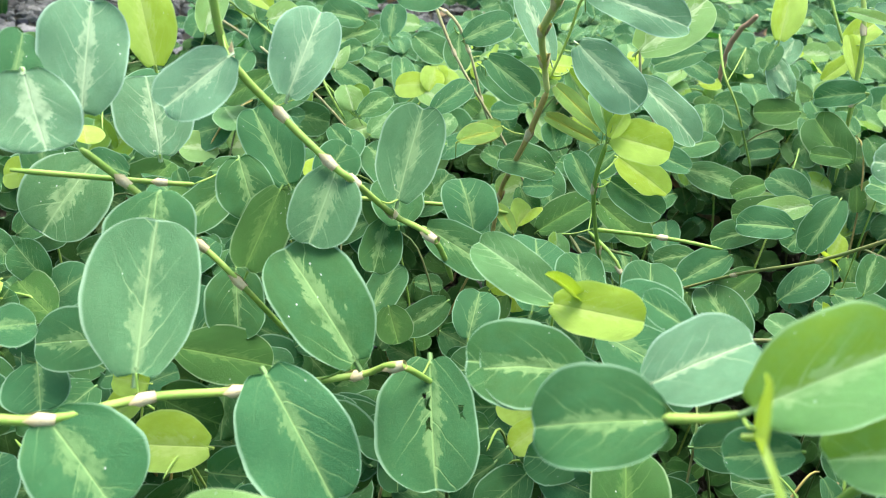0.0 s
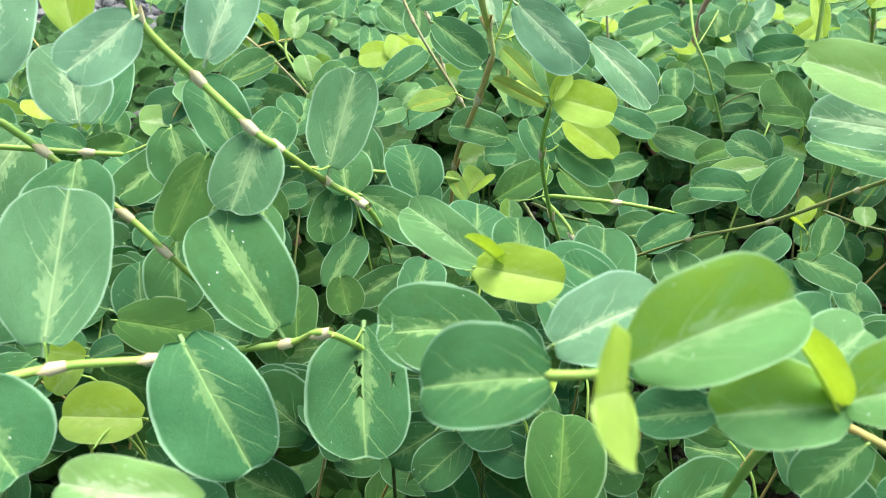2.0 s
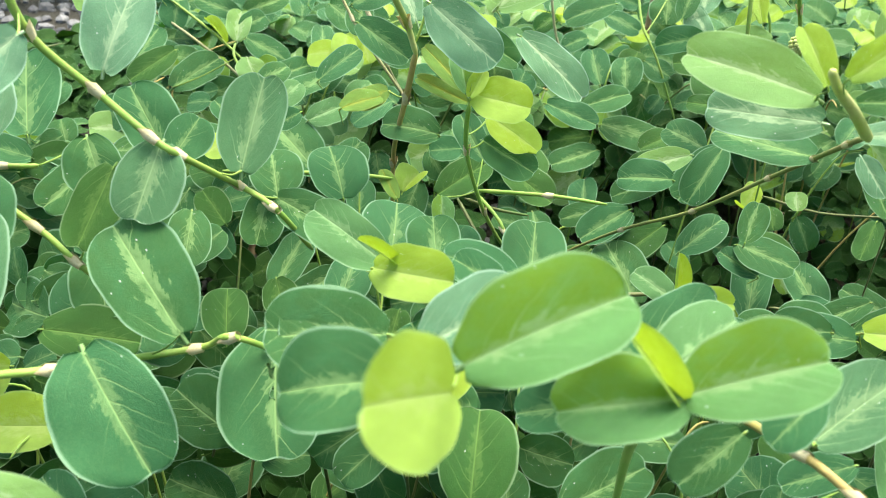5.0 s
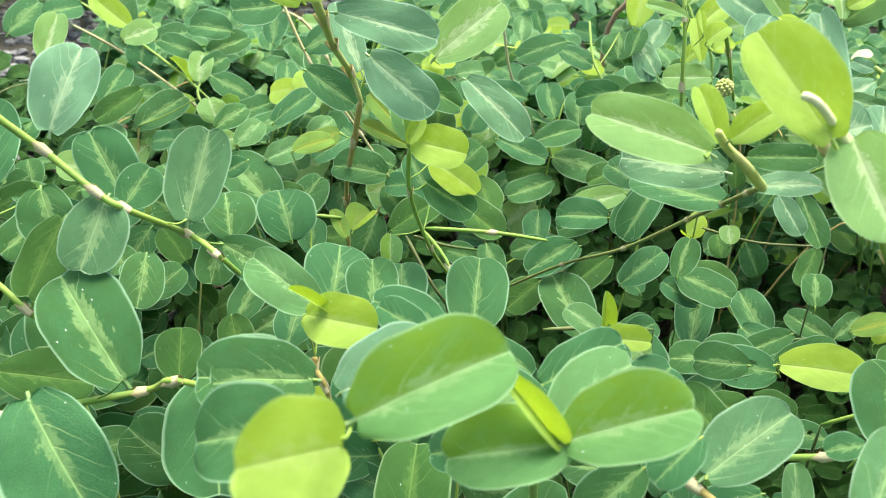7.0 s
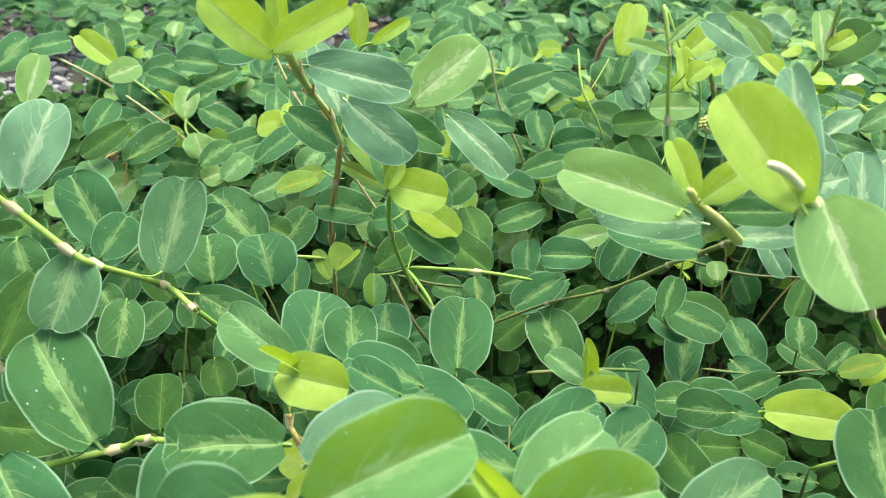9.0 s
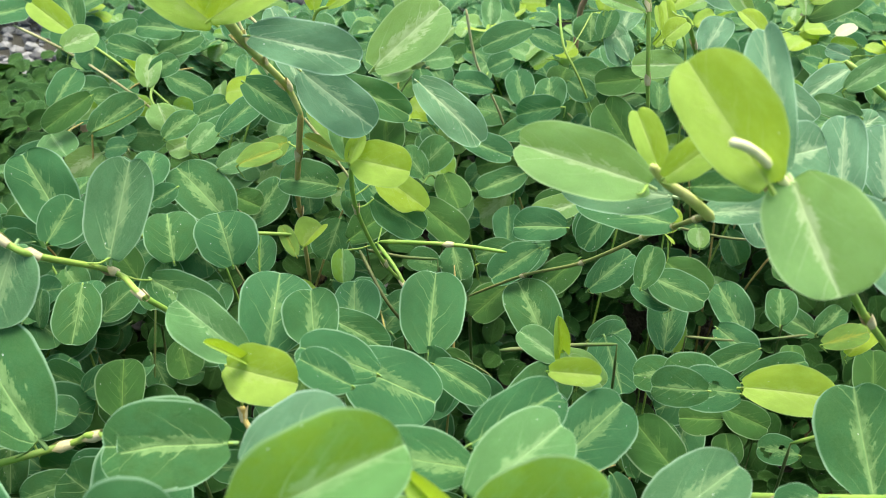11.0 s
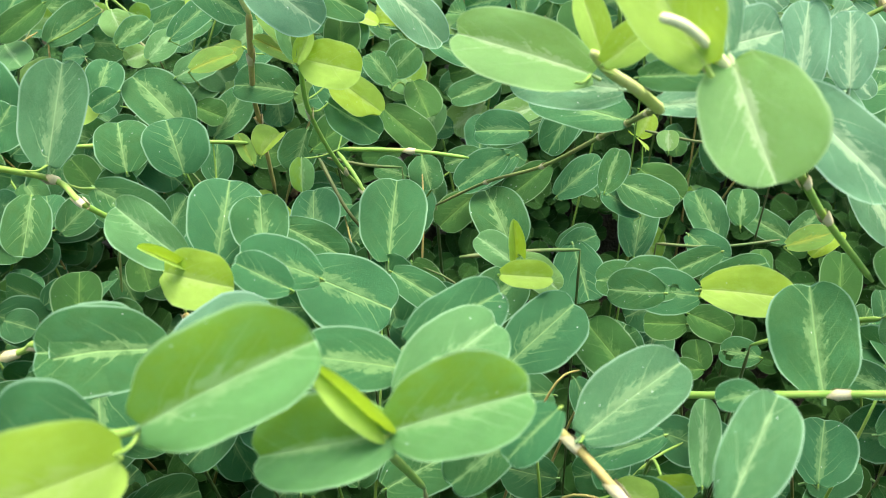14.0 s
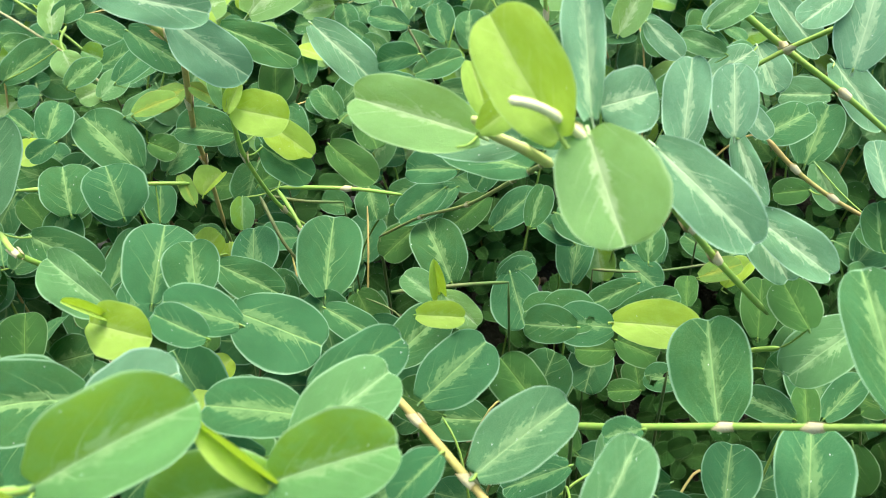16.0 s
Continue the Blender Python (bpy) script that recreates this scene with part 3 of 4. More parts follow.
leaf(root, "m", 50, 190, 87, 18, 17, 39, 6, 13)
stalk(root, 50, 190, 87)
leaf(root, "m", 70, 160, 101, 21, 13, 26, -30, 67)
stalk(root, 70, 160, 101)
leaf(root, "m", 92, 131, 105, 24, 14, 14, 31, -57)
stalk(root, 92, 131, 105)
root = plant(0.066, 0.263, "creeping plant with oval blue-green leaves, pale along the midrib")
stem(root, ((-30, 260, 87), (14, 259, 87), (33, 262, 84)), 1.8)
stem(root, ((66, 263, 79), (93, 257, 80), (113, 250, 80)), 1.8)
leaf(root, "m", 83, 222, 57, 32, 24, 33, 8, -2)
stalk(root, 83, 222, 57)
leaf(root, "m", 35, 193, 83, 27, 23, 37, 16, 3)
stalk(root, 35, 193, 83)
leaf(root, "m", 50, 275, 97, 22, 16, 19, -40, 78)
stalk(root, 50, 275, 97)
leaf(root, "m", 57, 228, 61, 23, 18, 27, -8, -2)
stalk(root, 57, 228, 61)
leaf(root, "m", 12, 254, 48, 22, 13, -28, -39, 141)
stalk(root, 12, 254, 48)
leaf(root, "m", 18, 208, 62, 20, 16, 30, 5, -11)
stalk(root, 18, 208, 62)
leaf(root, "m", 6, 229, 121, 9, 7, -26, -52, 148)
stalk(root, 6, 229, 121)
leaf(root, "w", 13, 281, 105, 18, 10, 10, 32, -52)
stalk(root, 13, 281, 105)
leaf(root, "m", 21, 253, 73, 16, 12, 38, 14, 13)
stalk(root, 21, 253, 73, 21, 260, 86)
leaf(root, "m", 85, 207, 64, 21, 12, -23, 25, -128)
stalk(root, 85, 207, 64)
leaf(root, "m", 49, 221, 75, 24, 15, -26, 27, -121)
stalk(root, 49, 221, 75)
leaf(root, "w", 37, 261, 79, 13, 12, 21, 9, -30, "folded")
stalk(root, 37, 261, 79, 33, 262, 84)
leaf(root, "w", 35, 255, 79, 14, 6, 31, -14, 20)
stalk(root, 35, 255, 79, 33, 262, 84)
leaf(root, "yg", 52, 259, 78, 13, 9, -36, -11, -172)
stalk(root, 52, 259, 78, 66, 263, 79)
root = plant(-0.001, 0.345, "creeping plant with oval blue-green leaves, pale along the midrib")
leaf(root, "m", -2, 338, 47, 28, 18, 39, 24, -22)
stalk(root, -2, 338, 47)
leaf(root, "m", -1, 345, 4, 15, 11, -6, 28, -87)
stalk(root, -1, 345, 4)
root = plant(0.151, 0.173, "creeping plant with oval blue-green leaves, pale along the midrib")
leaf(root, "f", 123, 195, 74, 15, 10, 27, -25, 40)
stalk(root, 123, 195, 74)
leaf(root, "y", 123, 193, 76, 16, 5, 90, -3, 2, "folded")
stalk(root, 123, 193, 76)
leaf(root, "l", 124, 190, 81, 15, 10, -26, 24, -145)
stalk(root, 124, 190, 81)
leaf(root, "y", 116, 171, 90, 14, 8, 3, 37, -101)
stalk(root, 116, 171, 90)
leaf(root, "m", 116, 150, 78, 25, 18, 23, 24, -47)
stalk(root, 116, 150, 78)
leaf(root, "m", 153, 135, 65, 19, 10, -17, -25, 103)
stalk(root, 153, 135, 65)
leaf(root, "m", 106, 180, 63, 25, 16, 23, 25, -44)
stalk(root, 106, 180, 63)
leaf(root, "g", 148, 152, 69, 18, 15, 25, -19, 24)
stalk(root, 148, 152, 69)
root = plant(0.122, 0.239, "creeping plant with oval blue-green leaves, pale along the midrib")
leaf(root, "m", 130, 251, 36, 30, 22, 34, -10, 13)
stalk(root, 130, 251, 36)
leaf(root, "m", 149, 265, 52, 24, 14, 33, 24, -51)
stalk(root, 149, 265, 52)
leaf(root, "m", 158, 230, 76, 16, 10, 42, 5, -27)
stalk(root, 158, 230, 76)
leaf(root, "m", 183, 263, 21, 31, 17, 38, -2, -21)
stalk(root, 183, 263, 21)
root = plant(0.158, 0.351, "creeping plant with oval blue-green leaves, pale along the midrib")
leaf(root, "m", 134, 361, 71, 30, 17, -8, 44, -124)
stalk(root, 134, 361, 71)
root = plant(0.234, 0.296, "creeping plant with oval blue-green leaves, pale along the midrib")
leaf(root, "m", 233, 295, 2, 29, 18, 31, -20, 2)
stalk(root, 233, 295, 2)
leaf(root, "m", 267, 294, 1, 25, 14, 13, -33, 36)
stalk(root, 267, 294, 1)
root = plant(0.117, 0.120, "thick reddish-brown stem with a pale oval leaf")
stem(root, ((107, 153, 80), (115, 138, 83), (126, 115, 88), (133, 103, 87), (138, 95, 88)), 2.3, mat_stem_brown)
leaf(root, "h", 127, 115, 92, 27, 16, 21, 21, -54)
stalk(root, 127, 115, 92, 125, 111, 95)
root = plant(0.197, 0.183, "green creeping stem with broad oval leaves")
stem(root, ((157, 149, 64), (170, 138, 75), (189, 127, 86), (203, 116, 97), (215, 108, 105)), 2.0)
rooted(root, (157, 149, 64), 1.6)
stem(root, ((221, 165, 72), (214, 175, 61), (197, 183, 46)), 1.8)
rooted(root, (197, 183, 46), 1.4)
leaf(root, "y", 176, 180, 73, 26, 15, 5, 34, -104)
stalk(root, 176, 180, 73)
leaf(root, "m", 180, 189, 67, 21, 10, 21, 29, -74)
stalk(root, 180, 189, 67)
leaf(root, "m", 177, 184, 67, 18, 15, -0, -34, 74, "eaten")
stalk(root, 177, 184, 67)
leaf(root, "m", 163, 176, 76, 16, 12, -6, -46, 80)
stalk(root, 163, 176, 76)
leaf(root, "m", 194, 140, 71, 30, 22, 32, -11, -13)
stalk(root, 194, 140, 71)
leaf(root, "h", 145, 88, 105, 22, 12, 31, 2, -38)
stalk(root, 145, 88, 105)
leaf(root, "f", 162, 127, 55, 22, 8, 30, -8, -18)
stalk(root, 162, 127, 55)
leaf(root, "m", 167, 207, 55, 15, 13, -2, -33, 81)
stalk(root, 167, 207, 55)
leaf(root, "m", 173, 188, 68, 18, 15, 2, -34, 72)
stalk(root, 173, 188, 68)
leaf(root, "m", 189, 201, 70, 18, 9, -22, -29, 111)
stalk(root, 189, 201, 70)
leaf(root, "f", 242, 163, 81, 26, 17, -32, -17, 117)
stalk(root, 242, 163, 81)
leaf(root, "m", 204, 100, 121, 30, 13, 29, -20, -17)
stalk(root, 204, 100, 121)
leaf(root, "m", 204, 109, 69, 26, 18, 30, -8, -26)
stalk(root, 204, 109, 69)
leaf(root, "m", 202, 139, 35, 19, 17, 28, -5, -24)
stalk(root, 202, 139, 35)
leaf(root, "g", 241, 209, 33, 24, 14, 35, -6, -23)
stalk(root, 241, 209, 33)
leaf(root, "g", 223, 158, 86, 15, 14, 27, -14, 7)
stalk(root, 223, 158, 86, 221, 165, 72)
leaf(root, "g", 238, 163, 35, 17, 9, 19, -17, -23)
stalk(root, 238, 163, 35)
leaf(root, "m", 255, 179, 21, 21, 11, 27, 13, -52)
stalk(root, 255, 179, 21)
leaf(root, "m", 223, 152, 56, 16, 11, -3, -31, 45)
stalk(root, 223, 152, 56)
leaf(root, "m", 165, 121, 95, 9, 7, -14, -19, 92)
stalk(root, 165, 121, 95)
root = plant(0.101, 0.279, "upright shoot with a bright yellow-green tip leaf")
stem(root, ((150, 168, 138), (150, 174, 134), (149, 186, 125), (147, 203, 112), (135, 225, 90), (119, 249, 70), (101, 279, 41)), 1.5, mat_stem_olive)
rooted(root, (101, 279, 41), 1.9)
stem(root, ((135, 129, 174), (139, 131, 172), (144, 134, 168), (150, 136, 162), (154, 138, 157)), 1.7, mat_petiole, taper=1.25, stipules=False)
stem(root, ((131, 155, 158), (135, 157, 153), (142, 161, 147), (151, 167, 138)), 1.9, mat_stem_young, stipules=False, taper=1.5)
leaf(root, "g", 149, 281, 86, 22, 14, -23, -41, 97)
stalk(root, 149, 281, 86)
leaf(root, "m", 160, 270, 95, 27, 16, -45, -16, 134)
stalk(root, 160, 270, 95)
leaf(root, "m", 153, 254, 101, 24, 13, -42, -16, 145)
stalk(root, 153, 254, 101)
leaf(root, "g", 163, 274, 108, 25, 17, 40, -37, -4)
stalk(root, 163, 274, 108)
leaf(root, "l", 133, 162, 150, 31, 16, 21, -44, 59)
stalk(root, 133, 162, 150, 127, 150, 154)
leaf(root, "p", 145, 179, 138, 28, 15, -2, -55, 66)
leaf(root, "m", 121, 206, 152, 13, 8, -25, -55, 91)
stalk(root, 121, 206, 152)
leaf(root, "m", 149, 186, 126, 27, 16, 3, -25, 55)
leaf(root, "y", 145, 133, 164, 28, 16, 49, -35, -1)
leaf(root, "y", 132, 149, 158, 14, 8, 40, 34, -55)
stalk(root, 132, 149, 158)
leaf(root, "p", 154, 146, 161, 33, 9, 41, -19, -21)
leaf(root, "g", 158, 325, 79, 16, 12, -21, -33, 112)
stalk(root, 158, 325, 79)
leaf(root, "m", 102, 341, 88, 26, 13, -19, 40, -127)
stalk(root, 102, 341, 88)
leaf(root, "m", 157, 283, 90, 18, 14, 24, -42, 36)
stalk(root, 157, 283, 90)
leaf(root, "g", 148, 248, 119, 13, 8, -7, -45, 62)
leaf(root, "l", 140, 250, 100, 20, 10, -20, -41, 105)
stalk(root, 140, 250, 100)
leaf(root, "m", 144, 164, 148, 16, 8, 6, 44, -96)
leaf(root, "y", 136, 164, 152, 16, 7, 49, -20, -1)
stalk(root, 136, 164, 152)
leaf(root, "p", 150, 171, 137, 17, 8, 13, 32, -97)
leaf(root, "p", 184, 221, 112, 15, 8, -42, 27, 179)
root = plant(0.215, 0.166, "leaning shoot with long pale leaves and a lime leaf")
stem(root, ((146, 147, 165), (152, 145, 157), (166, 151, 146), (186, 162, 120), (196, 165, 107), (215, 166, 85)), 2.4)
leaf(root, "l", 151, 136, 163, 23, 20, -42, 15, 179)
leaf(root, "p", 172, 157, 147, 31, 15, -30, 35, -160)
leaf(root, "p", 186, 175, 135, 25, 12, 49, -3, -20)
leaf(root, "p", 202, 182, 134, 20, 12, 49, -7, -20)
stalk(root, 202, 182, 134, 213, 200, 124)
leaf(root, "p", 209, 195, 127, 22, 8, -47, 19, 177)
leaf(root, "p", 205, 169, 118, 25, 12, -28, 38, -155)
leaf(root, "p", 209, 180, 112, 23, 13, -33, 26, -177)
stalk(root, 209, 180, 112)
leaf(root, "p", 162, 168, 152, 13, 16, 21, 46, -80)
stalk(root, 162, 168, 152, 166, 181, 140)
root = plant(0.041, 0.096, "shoot tip with lime young leaves held towards the open")
stem(root, ((41, 96, 123), (47, 94, 125), (52, 93, 127)), 1.8, stipules=False)
leaf(root, "m", 38, 137, 102, 27, 20, 7, -41, 91)
stalk(root, 38, 137, 102)
leaf(root, "m", 34, 139, 101, 20, 21, 17, -35, 99)
stalk(root, 34, 139, 101)
leaf(root, "m", 42, 98, 121, 22, 18, -13, -38, 92)
leaf(root, "p", 47, 120, 112, 23, 17, 33, 31, -63)
stalk(root, 47, 120, 112)
leaf(root, "yg", 53, 92, 129, 29, 18, 25, 35, -59)
leaf(root, "y", 51, 86, 128.5, 30, 17.5, 64, -49, 98, "round")
stalk(root, 51, 86, 130, 52, 93, 127)
root = plant(0.093, 0.128, "shoot tip with a folded yellow bud between lime leaves")
stem(root, ((89, 95, 119), (86, 99, 113), (88, 112, 92), (93, 128, 59)), 2.4, stipules=False)
rooted(root, (93, 128, 59), 1.9)
leaf(root, "yg", 90, 96, 119, 23, 15, 3, -30, 98)
leaf(root, "y", 89, 97, 118, 19, 5, 68, -28, 33, "folded")
stalk(root, 89, 97, 118, 89, 95, 119)
leaf(root, "yg", 90, 96, 120, 24, 16, 27, 33, -76)
leaf(root, "f", 91, 111, 111, 25, 16, 17, 28, -47)
stalk(root, 91, 111, 111, 87, 107, 100)
leaf(root, "m", 113, 117, 92, 18, 12, -33, -18, 125)
stalk(root, 113, 117, 92)
leaf(root, "m", 83, 135, 50, 24, 16, 24, 24, -64)
stalk(root, 83, 135, 50)
leaf(root, "m", 91, 122, 107, 22, 13, 16, -29, 79)
stalk(root, 91, 122, 107, 87, 111, 95)
leaf(root, "m", 81, 119, 98, 16, 11, -12, -35, 96)
stalk(root, 81, 119, 98)
leaf(root, "m", 65, 149, 107, 14, 10, 29, -27, 62)
stalk(root, 65, 149, 107)
leaf(root, "m", 119, 106, 111, 13, 9, -24, -17, 129)
stalk(root, 119, 106, 111)
root = plant(0.135, 0.402, "far shoot on a thin pale stem with small leaves")
stem(root, ((-133, 429, 124), (-101, 420, 109), (-64, 406, 86), (-38, 394, 64)), 1.7, mat_stem_pale, stipules=False)
rooted(root, (-38, 394, 64), 1.4)
stem(root, ((108, 402, 132), (113, 399, 105), (125, 396, 79), (135, 402, 48)), 1.6, mat_stem_pale, stipules=False)
rooted(root, (135, 402, 48), 1.3)
leaf(root, "m", 152, 393, 78, 23, 17, 45, -8, -13)
stalk(root, 152, 393, 78)
leaf(root, "m", 164, 407, 91, 17, 14, -26, 36, -142)
stalk(root, 164, 407, 91)
root = plant(0.284, 0.223, "pair of crossing green stems with pale leaves")
stem(root, ((220, 247, 149), (242, 240, 132), (263, 234, 117), (287, 231, 98)), 2.4)
stem(root, ((253, 229, 144), (241, 238, 133), (230, 245, 122), (225, 281, 95)), 1.8)
stem(root, ((245, 244, 97), (255, 237, 87), (268, 230, 78), (284, 223, 70)), 2.0, mat_stem_brown)
leaf(root, "m", 283, 278, 64, 29, 20, 42, 3, -35)
stalk(root, 283, 278, 64)
leaf(root, "p", 275, 265, 115, 31, 14, -36, 31, -178)
stalk(root, 275, 265, 115, 258, 238, 126)
leaf(root, "p", 247, 210, 138, 27, 17, 53, 1, -34)
stalk(root, 247, 210, 138)
leaf(root, "m", 260, 277, 79, 24, 18, 25, 28, -67)
stalk(root, 260, 277, 79)
leaf(root, "f", 273, 255, 78, 20, 12, -35, 23, 175)
stalk(root, 273, 255, 78, 280, 225, 72)
leaf(root, "g", 267, 245, 73, 13, 11, -16, -38, 85)
stalk(root, 267, 245, 73, 265, 231, 80)
leaf(root, "g", 256, 216, 64, 13, 8, 29, -11, -10)
stalk(root, 256, 216, 64)
leaf(root, "p", 211, 227, 129, 19, 12, 24, 35, -55)
stalk(root, 211, 227, 129)
leaf(root, "f", 211, 217, 142, 14, 7, 22, -47, 38)
stalk(root, 211, 217, 142)
leaf(root, "p", 240, 256, 127, 19, 13, -43, 23, 175)
stalk(root, 240, 256, 127, 229, 250, 119)
leaf(root, "h", 319, 332, 68, 23, 17, -8, -41, 71)
stalk(root, 319, 332, 68)
leaf(root, "m", 246, 293, 111, 20, 10, 14, -31, 42)
stalk(root, 246, 293, 111)
leaf(root, "p", 209, 286, 129, 20, 9, -35, 22, -165)
stalk(root, 209, 286, 129)
leaf(root, "p", 257, 304, 128, 22, 12, -31, -28, 118)
stalk(root, 257, 304, 128)
leaf(root, "p", 247, 267, 141, 28, 11, -39, 34, -175)
stalk(root, 247, 267, 141)
leaf(root, "f", 206, 219, 150, 15, 8, 42, 35, -57)
stalk(root, 206, 219, 150)
leaf(root, "p", 248, 225, 155, 16, 12, -28, -18, 113)
stalk(root, 248, 225, 155, 253, 229, 144)
leaf(root, "p", 222, 221, 123, 14, 7, -31, 35, -179)
stalk(root, 222, 221, 123)
leaf(root, "p", 272, 210, 92, 21, 10, 32, -13, -13)
stalk(root, 272, 210, 92)
leaf(root, "m", 270, 201, 77, 17, 11, 47, -37, -41)
stalk(root, 270, 201, 77)
root = plant(-0.040, 0.400, "small-leaved shoot on a thin brown stem over gravel")
stem(root, ((-130, 445, 132), (-95, 424, 116), (-65, 412, 96), (-40, 400, 75)), 1.7, stipules=False)
stem(root, ((-59, 412, 96), (-54, 388, 94), (-43, 380, 79)), 1.5, stipules=False)
leaf(root, "m", -45, 371, 114, 15, 11, 27, 55, -29)
stalk(root, -45, 371, 114)
leaf(root, "m", -30, 328, 98, 18, 12, 30, 31, -34)
stalk(root, -30, 328, 98)
leaf(root, "m", -25, 455, 108, 23, 16, 45, -5, -7)
stalk(root, -25, 455, 108)
leaf(root, "m", -9, 428, 114, 24, 18, -27, 36, -146)
stalk(root, -9, 428, 114)
leaf(root, "m", -162, 420, 120, 29, 17, 39, 40, 2)
stalk(root, -162, 420, 120)
leaf(root, "m", -144, 427, 129, 21, 16, 10, 39, -51)
stalk(root, -144, 427, 129)
leaf(root, "l", -91, 308, 134, 23, 12, 50, 18, 12)
stalk(root, -91, 308, 134)
leaf(root, "m", -97, 422, 122, 29, 19, 43, -19, 13)
stalk(root, -97, 422, 122, -95, 424, 116)
leaf(root, "y", -78, 372, 134, 22, 13, 43, -30, 50)
stalk(root, -78, 372, 134)
leaf(root, "l", -75, 354, 132, 16, 13, 22, 46, -41)
stalk(root, -75, 354, 132)
leaf(root, "m", -92, 447, 110, 23, 16, 14, 54, -39)
stalk(root, -92, 447, 110)
leaf(root, "m", -36, 400, 126, 22, 17, 18, -45, 81)
stalk(root, -36, 400, 126)
leaf(root, "m", -52, 398, 114, 23, 13, 26, -41, 72)
stalk(root, -52, 398, 114, -59, 412, 96)
leaf(root, "m", -49, 400, 115, 24, 14, 20, 43, -47)
stalk(root, -49, 400, 115)
leaf(root, "l", -46, 365, 109, 18, 12, 46, 10, 7)
stalk(root, -46, 365, 109, -62, 406, 97)
leaf(root, "y", -64, 411, 96, 19, 6, 38, -6, 47, "folded")
leaf(root, "m", -55, 422, 96, 26, 16, -29, 34, -120)
stalk(root, -55, 422, 96)
leaf(root, "m", -38, 386, 83, 25, 16, 19, 40, -49)
stalk(root, -38, 386, 83)
leaf(root, "l", -40, 357, 103, 13, 14, -45, 3, -153)
stalk(root, -40, 357, 103, -50, 385, 88)
leaf(root, "yg", -40, 377, 95, 10, 11, -25, 38, -115)
stalk(root, -40, 377, 95, -47, 383, 84)
leaf(root, "m", -87, 385, 79, 32, 18, 25, 37, -26)
stalk(root, -87, 385, 79, -54, 388, 94)
leaf(root, "m", -108, 395, 90, 26, 15, 39, 26, -6)
stalk(root, -108, 395, 90)
leaf(root, "g", -84, 387, 98, 28, 14, -29, -41, 154)
stalk(root, -84, 387, 98)
leaf(root, "m", -91, 428, 116, 19, 16, -42, -9, -177)
stalk(root, -91, 428, 116, -95, 424, 116)
leaf(root, "f", -27, 350, 82, 18, 13, 33, 31, -25)
stalk(root, -27, 350, 82)
leaf(root, "l", -29, 357, 83, 11, 12, -11, -42, 130)
stalk(root, -29, 357, 83)
leaf(root, "m", -5, 383, 87, 26, 13, -12, -29, 137)
stalk(root, -5, 383, 87)
root = plant(0.074, 0.240, "thin-stemmed plant with round dull green leaves")
stem(root, ((61, 262, 76), (74, 269, 68), (88, 276, 62)), 1.5, mat_stem_shaded, stipules=False)
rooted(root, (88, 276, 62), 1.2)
stem(root, ((58, 262, 76), (67, 245, 66), (74, 240, 57)), 1.5, mat_stem_shaded, stipules=False)
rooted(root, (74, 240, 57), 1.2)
leaf(root, "m", 124, 335, 34, 21, 15, 34, -16, -17)
stalk(root, 124, 335, 34)
leaf(root, "m", 122, 297, 54, 18, 11, -22, -44, 99)
stalk(root, 122, 297, 54)
leaf(root, "m", 130, 280, 63, 24, 15, -30, -31, 123)
stalk(root, 130, 280, 63)
leaf(root, "m", 136, 296, 53, 24, 14, -23, -30, 122)
stalk(root, 136, 296, 53)
leaf(root, "m", 144, 286, 74, 22, 13, -23, -39, 106)
stalk(root, 144, 286, 74)
leaf(root, "m", 133, 244, 93, 19, 13, -1, -44, 79)
stalk(root, 133, 244, 93)
leaf(root, "m", 49, 384, 57, 21, 14, 15, -33, 52)
stalk(root, 49, 384, 57)
leaf(root, "m", 138, 384, 48, 29, 17, -13, -29, 117)
stalk(root, 138, 384, 48)
root = plant(0.182, 0.394, "far upright shoot with small round leaves and yellow tips")
stem(root, ((160, 429, 127), (160, 409, 110), (168, 400, 94), (182, 394, 61)), 1.5, stipules=False)
rooted(root, (182, 394, 61), 1.2)
stem(root, ((194, 387, 157), (201, 376, 138), (210, 368, 122), (212, 366, 96)), 1.6, stipules=False)
leaf(root, "m", 147, 441, 108, 22, 13, -21, 40, -131)
stalk(root, 147, 441, 108)
leaf(root, "m", 180, 437, 119, 17, 19, -45, 1, 168)
stalk(root, 180, 437, 119, 162, 407, 106)
leaf(root, "m", 179, 403, 115, 16, 12, 51, 4, -30)
stalk(root, 179, 403, 115)
leaf(root, "p", 192, 416, 115, 19, 15, 45, 14, -29)
stalk(root, 192, 416, 115)
leaf(root, "p", 192, 394, 106, 25, 11, 43, -25, -1)
stalk(root, 192, 394, 106)
leaf(root, "p", 186, 410, 119, 23, 13, -45, 11, 176)
stalk(root, 186, 410, 119)
leaf(root, "y", 174, 384, 134, 30, 16, 50, 3, -18)
stalk(root, 174, 384, 134)
leaf(root, "y", 201, 383, 116, 19, 9, 44, 26, -53)
stalk(root, 201, 383, 116)
leaf(root, "l", 201, 342, 119, 22, 14, -6, -48, 79)
stalk(root, 201, 342, 119)
leaf(root, "m", 207, 421, 66, 18, 14, -18, -41, 84)
stalk(root, 207, 421, 66)
leaf(root, "m", 78, 506, 115, 22, 16, 37, 35, -43)
stalk(root, 78, 506, 115)
leaf(root, "m", 105, 507, 120, 14, 12, 48, -9, 4)
stalk(root, 105, 507, 120)
leaf(root, "f", 125, 452, 111, 17, 12, 45, -0, -5)
stalk(root, 125, 452, 111)
leaf(root, "m", 145, 499, 106, 15, 11, 53, -16, 5)
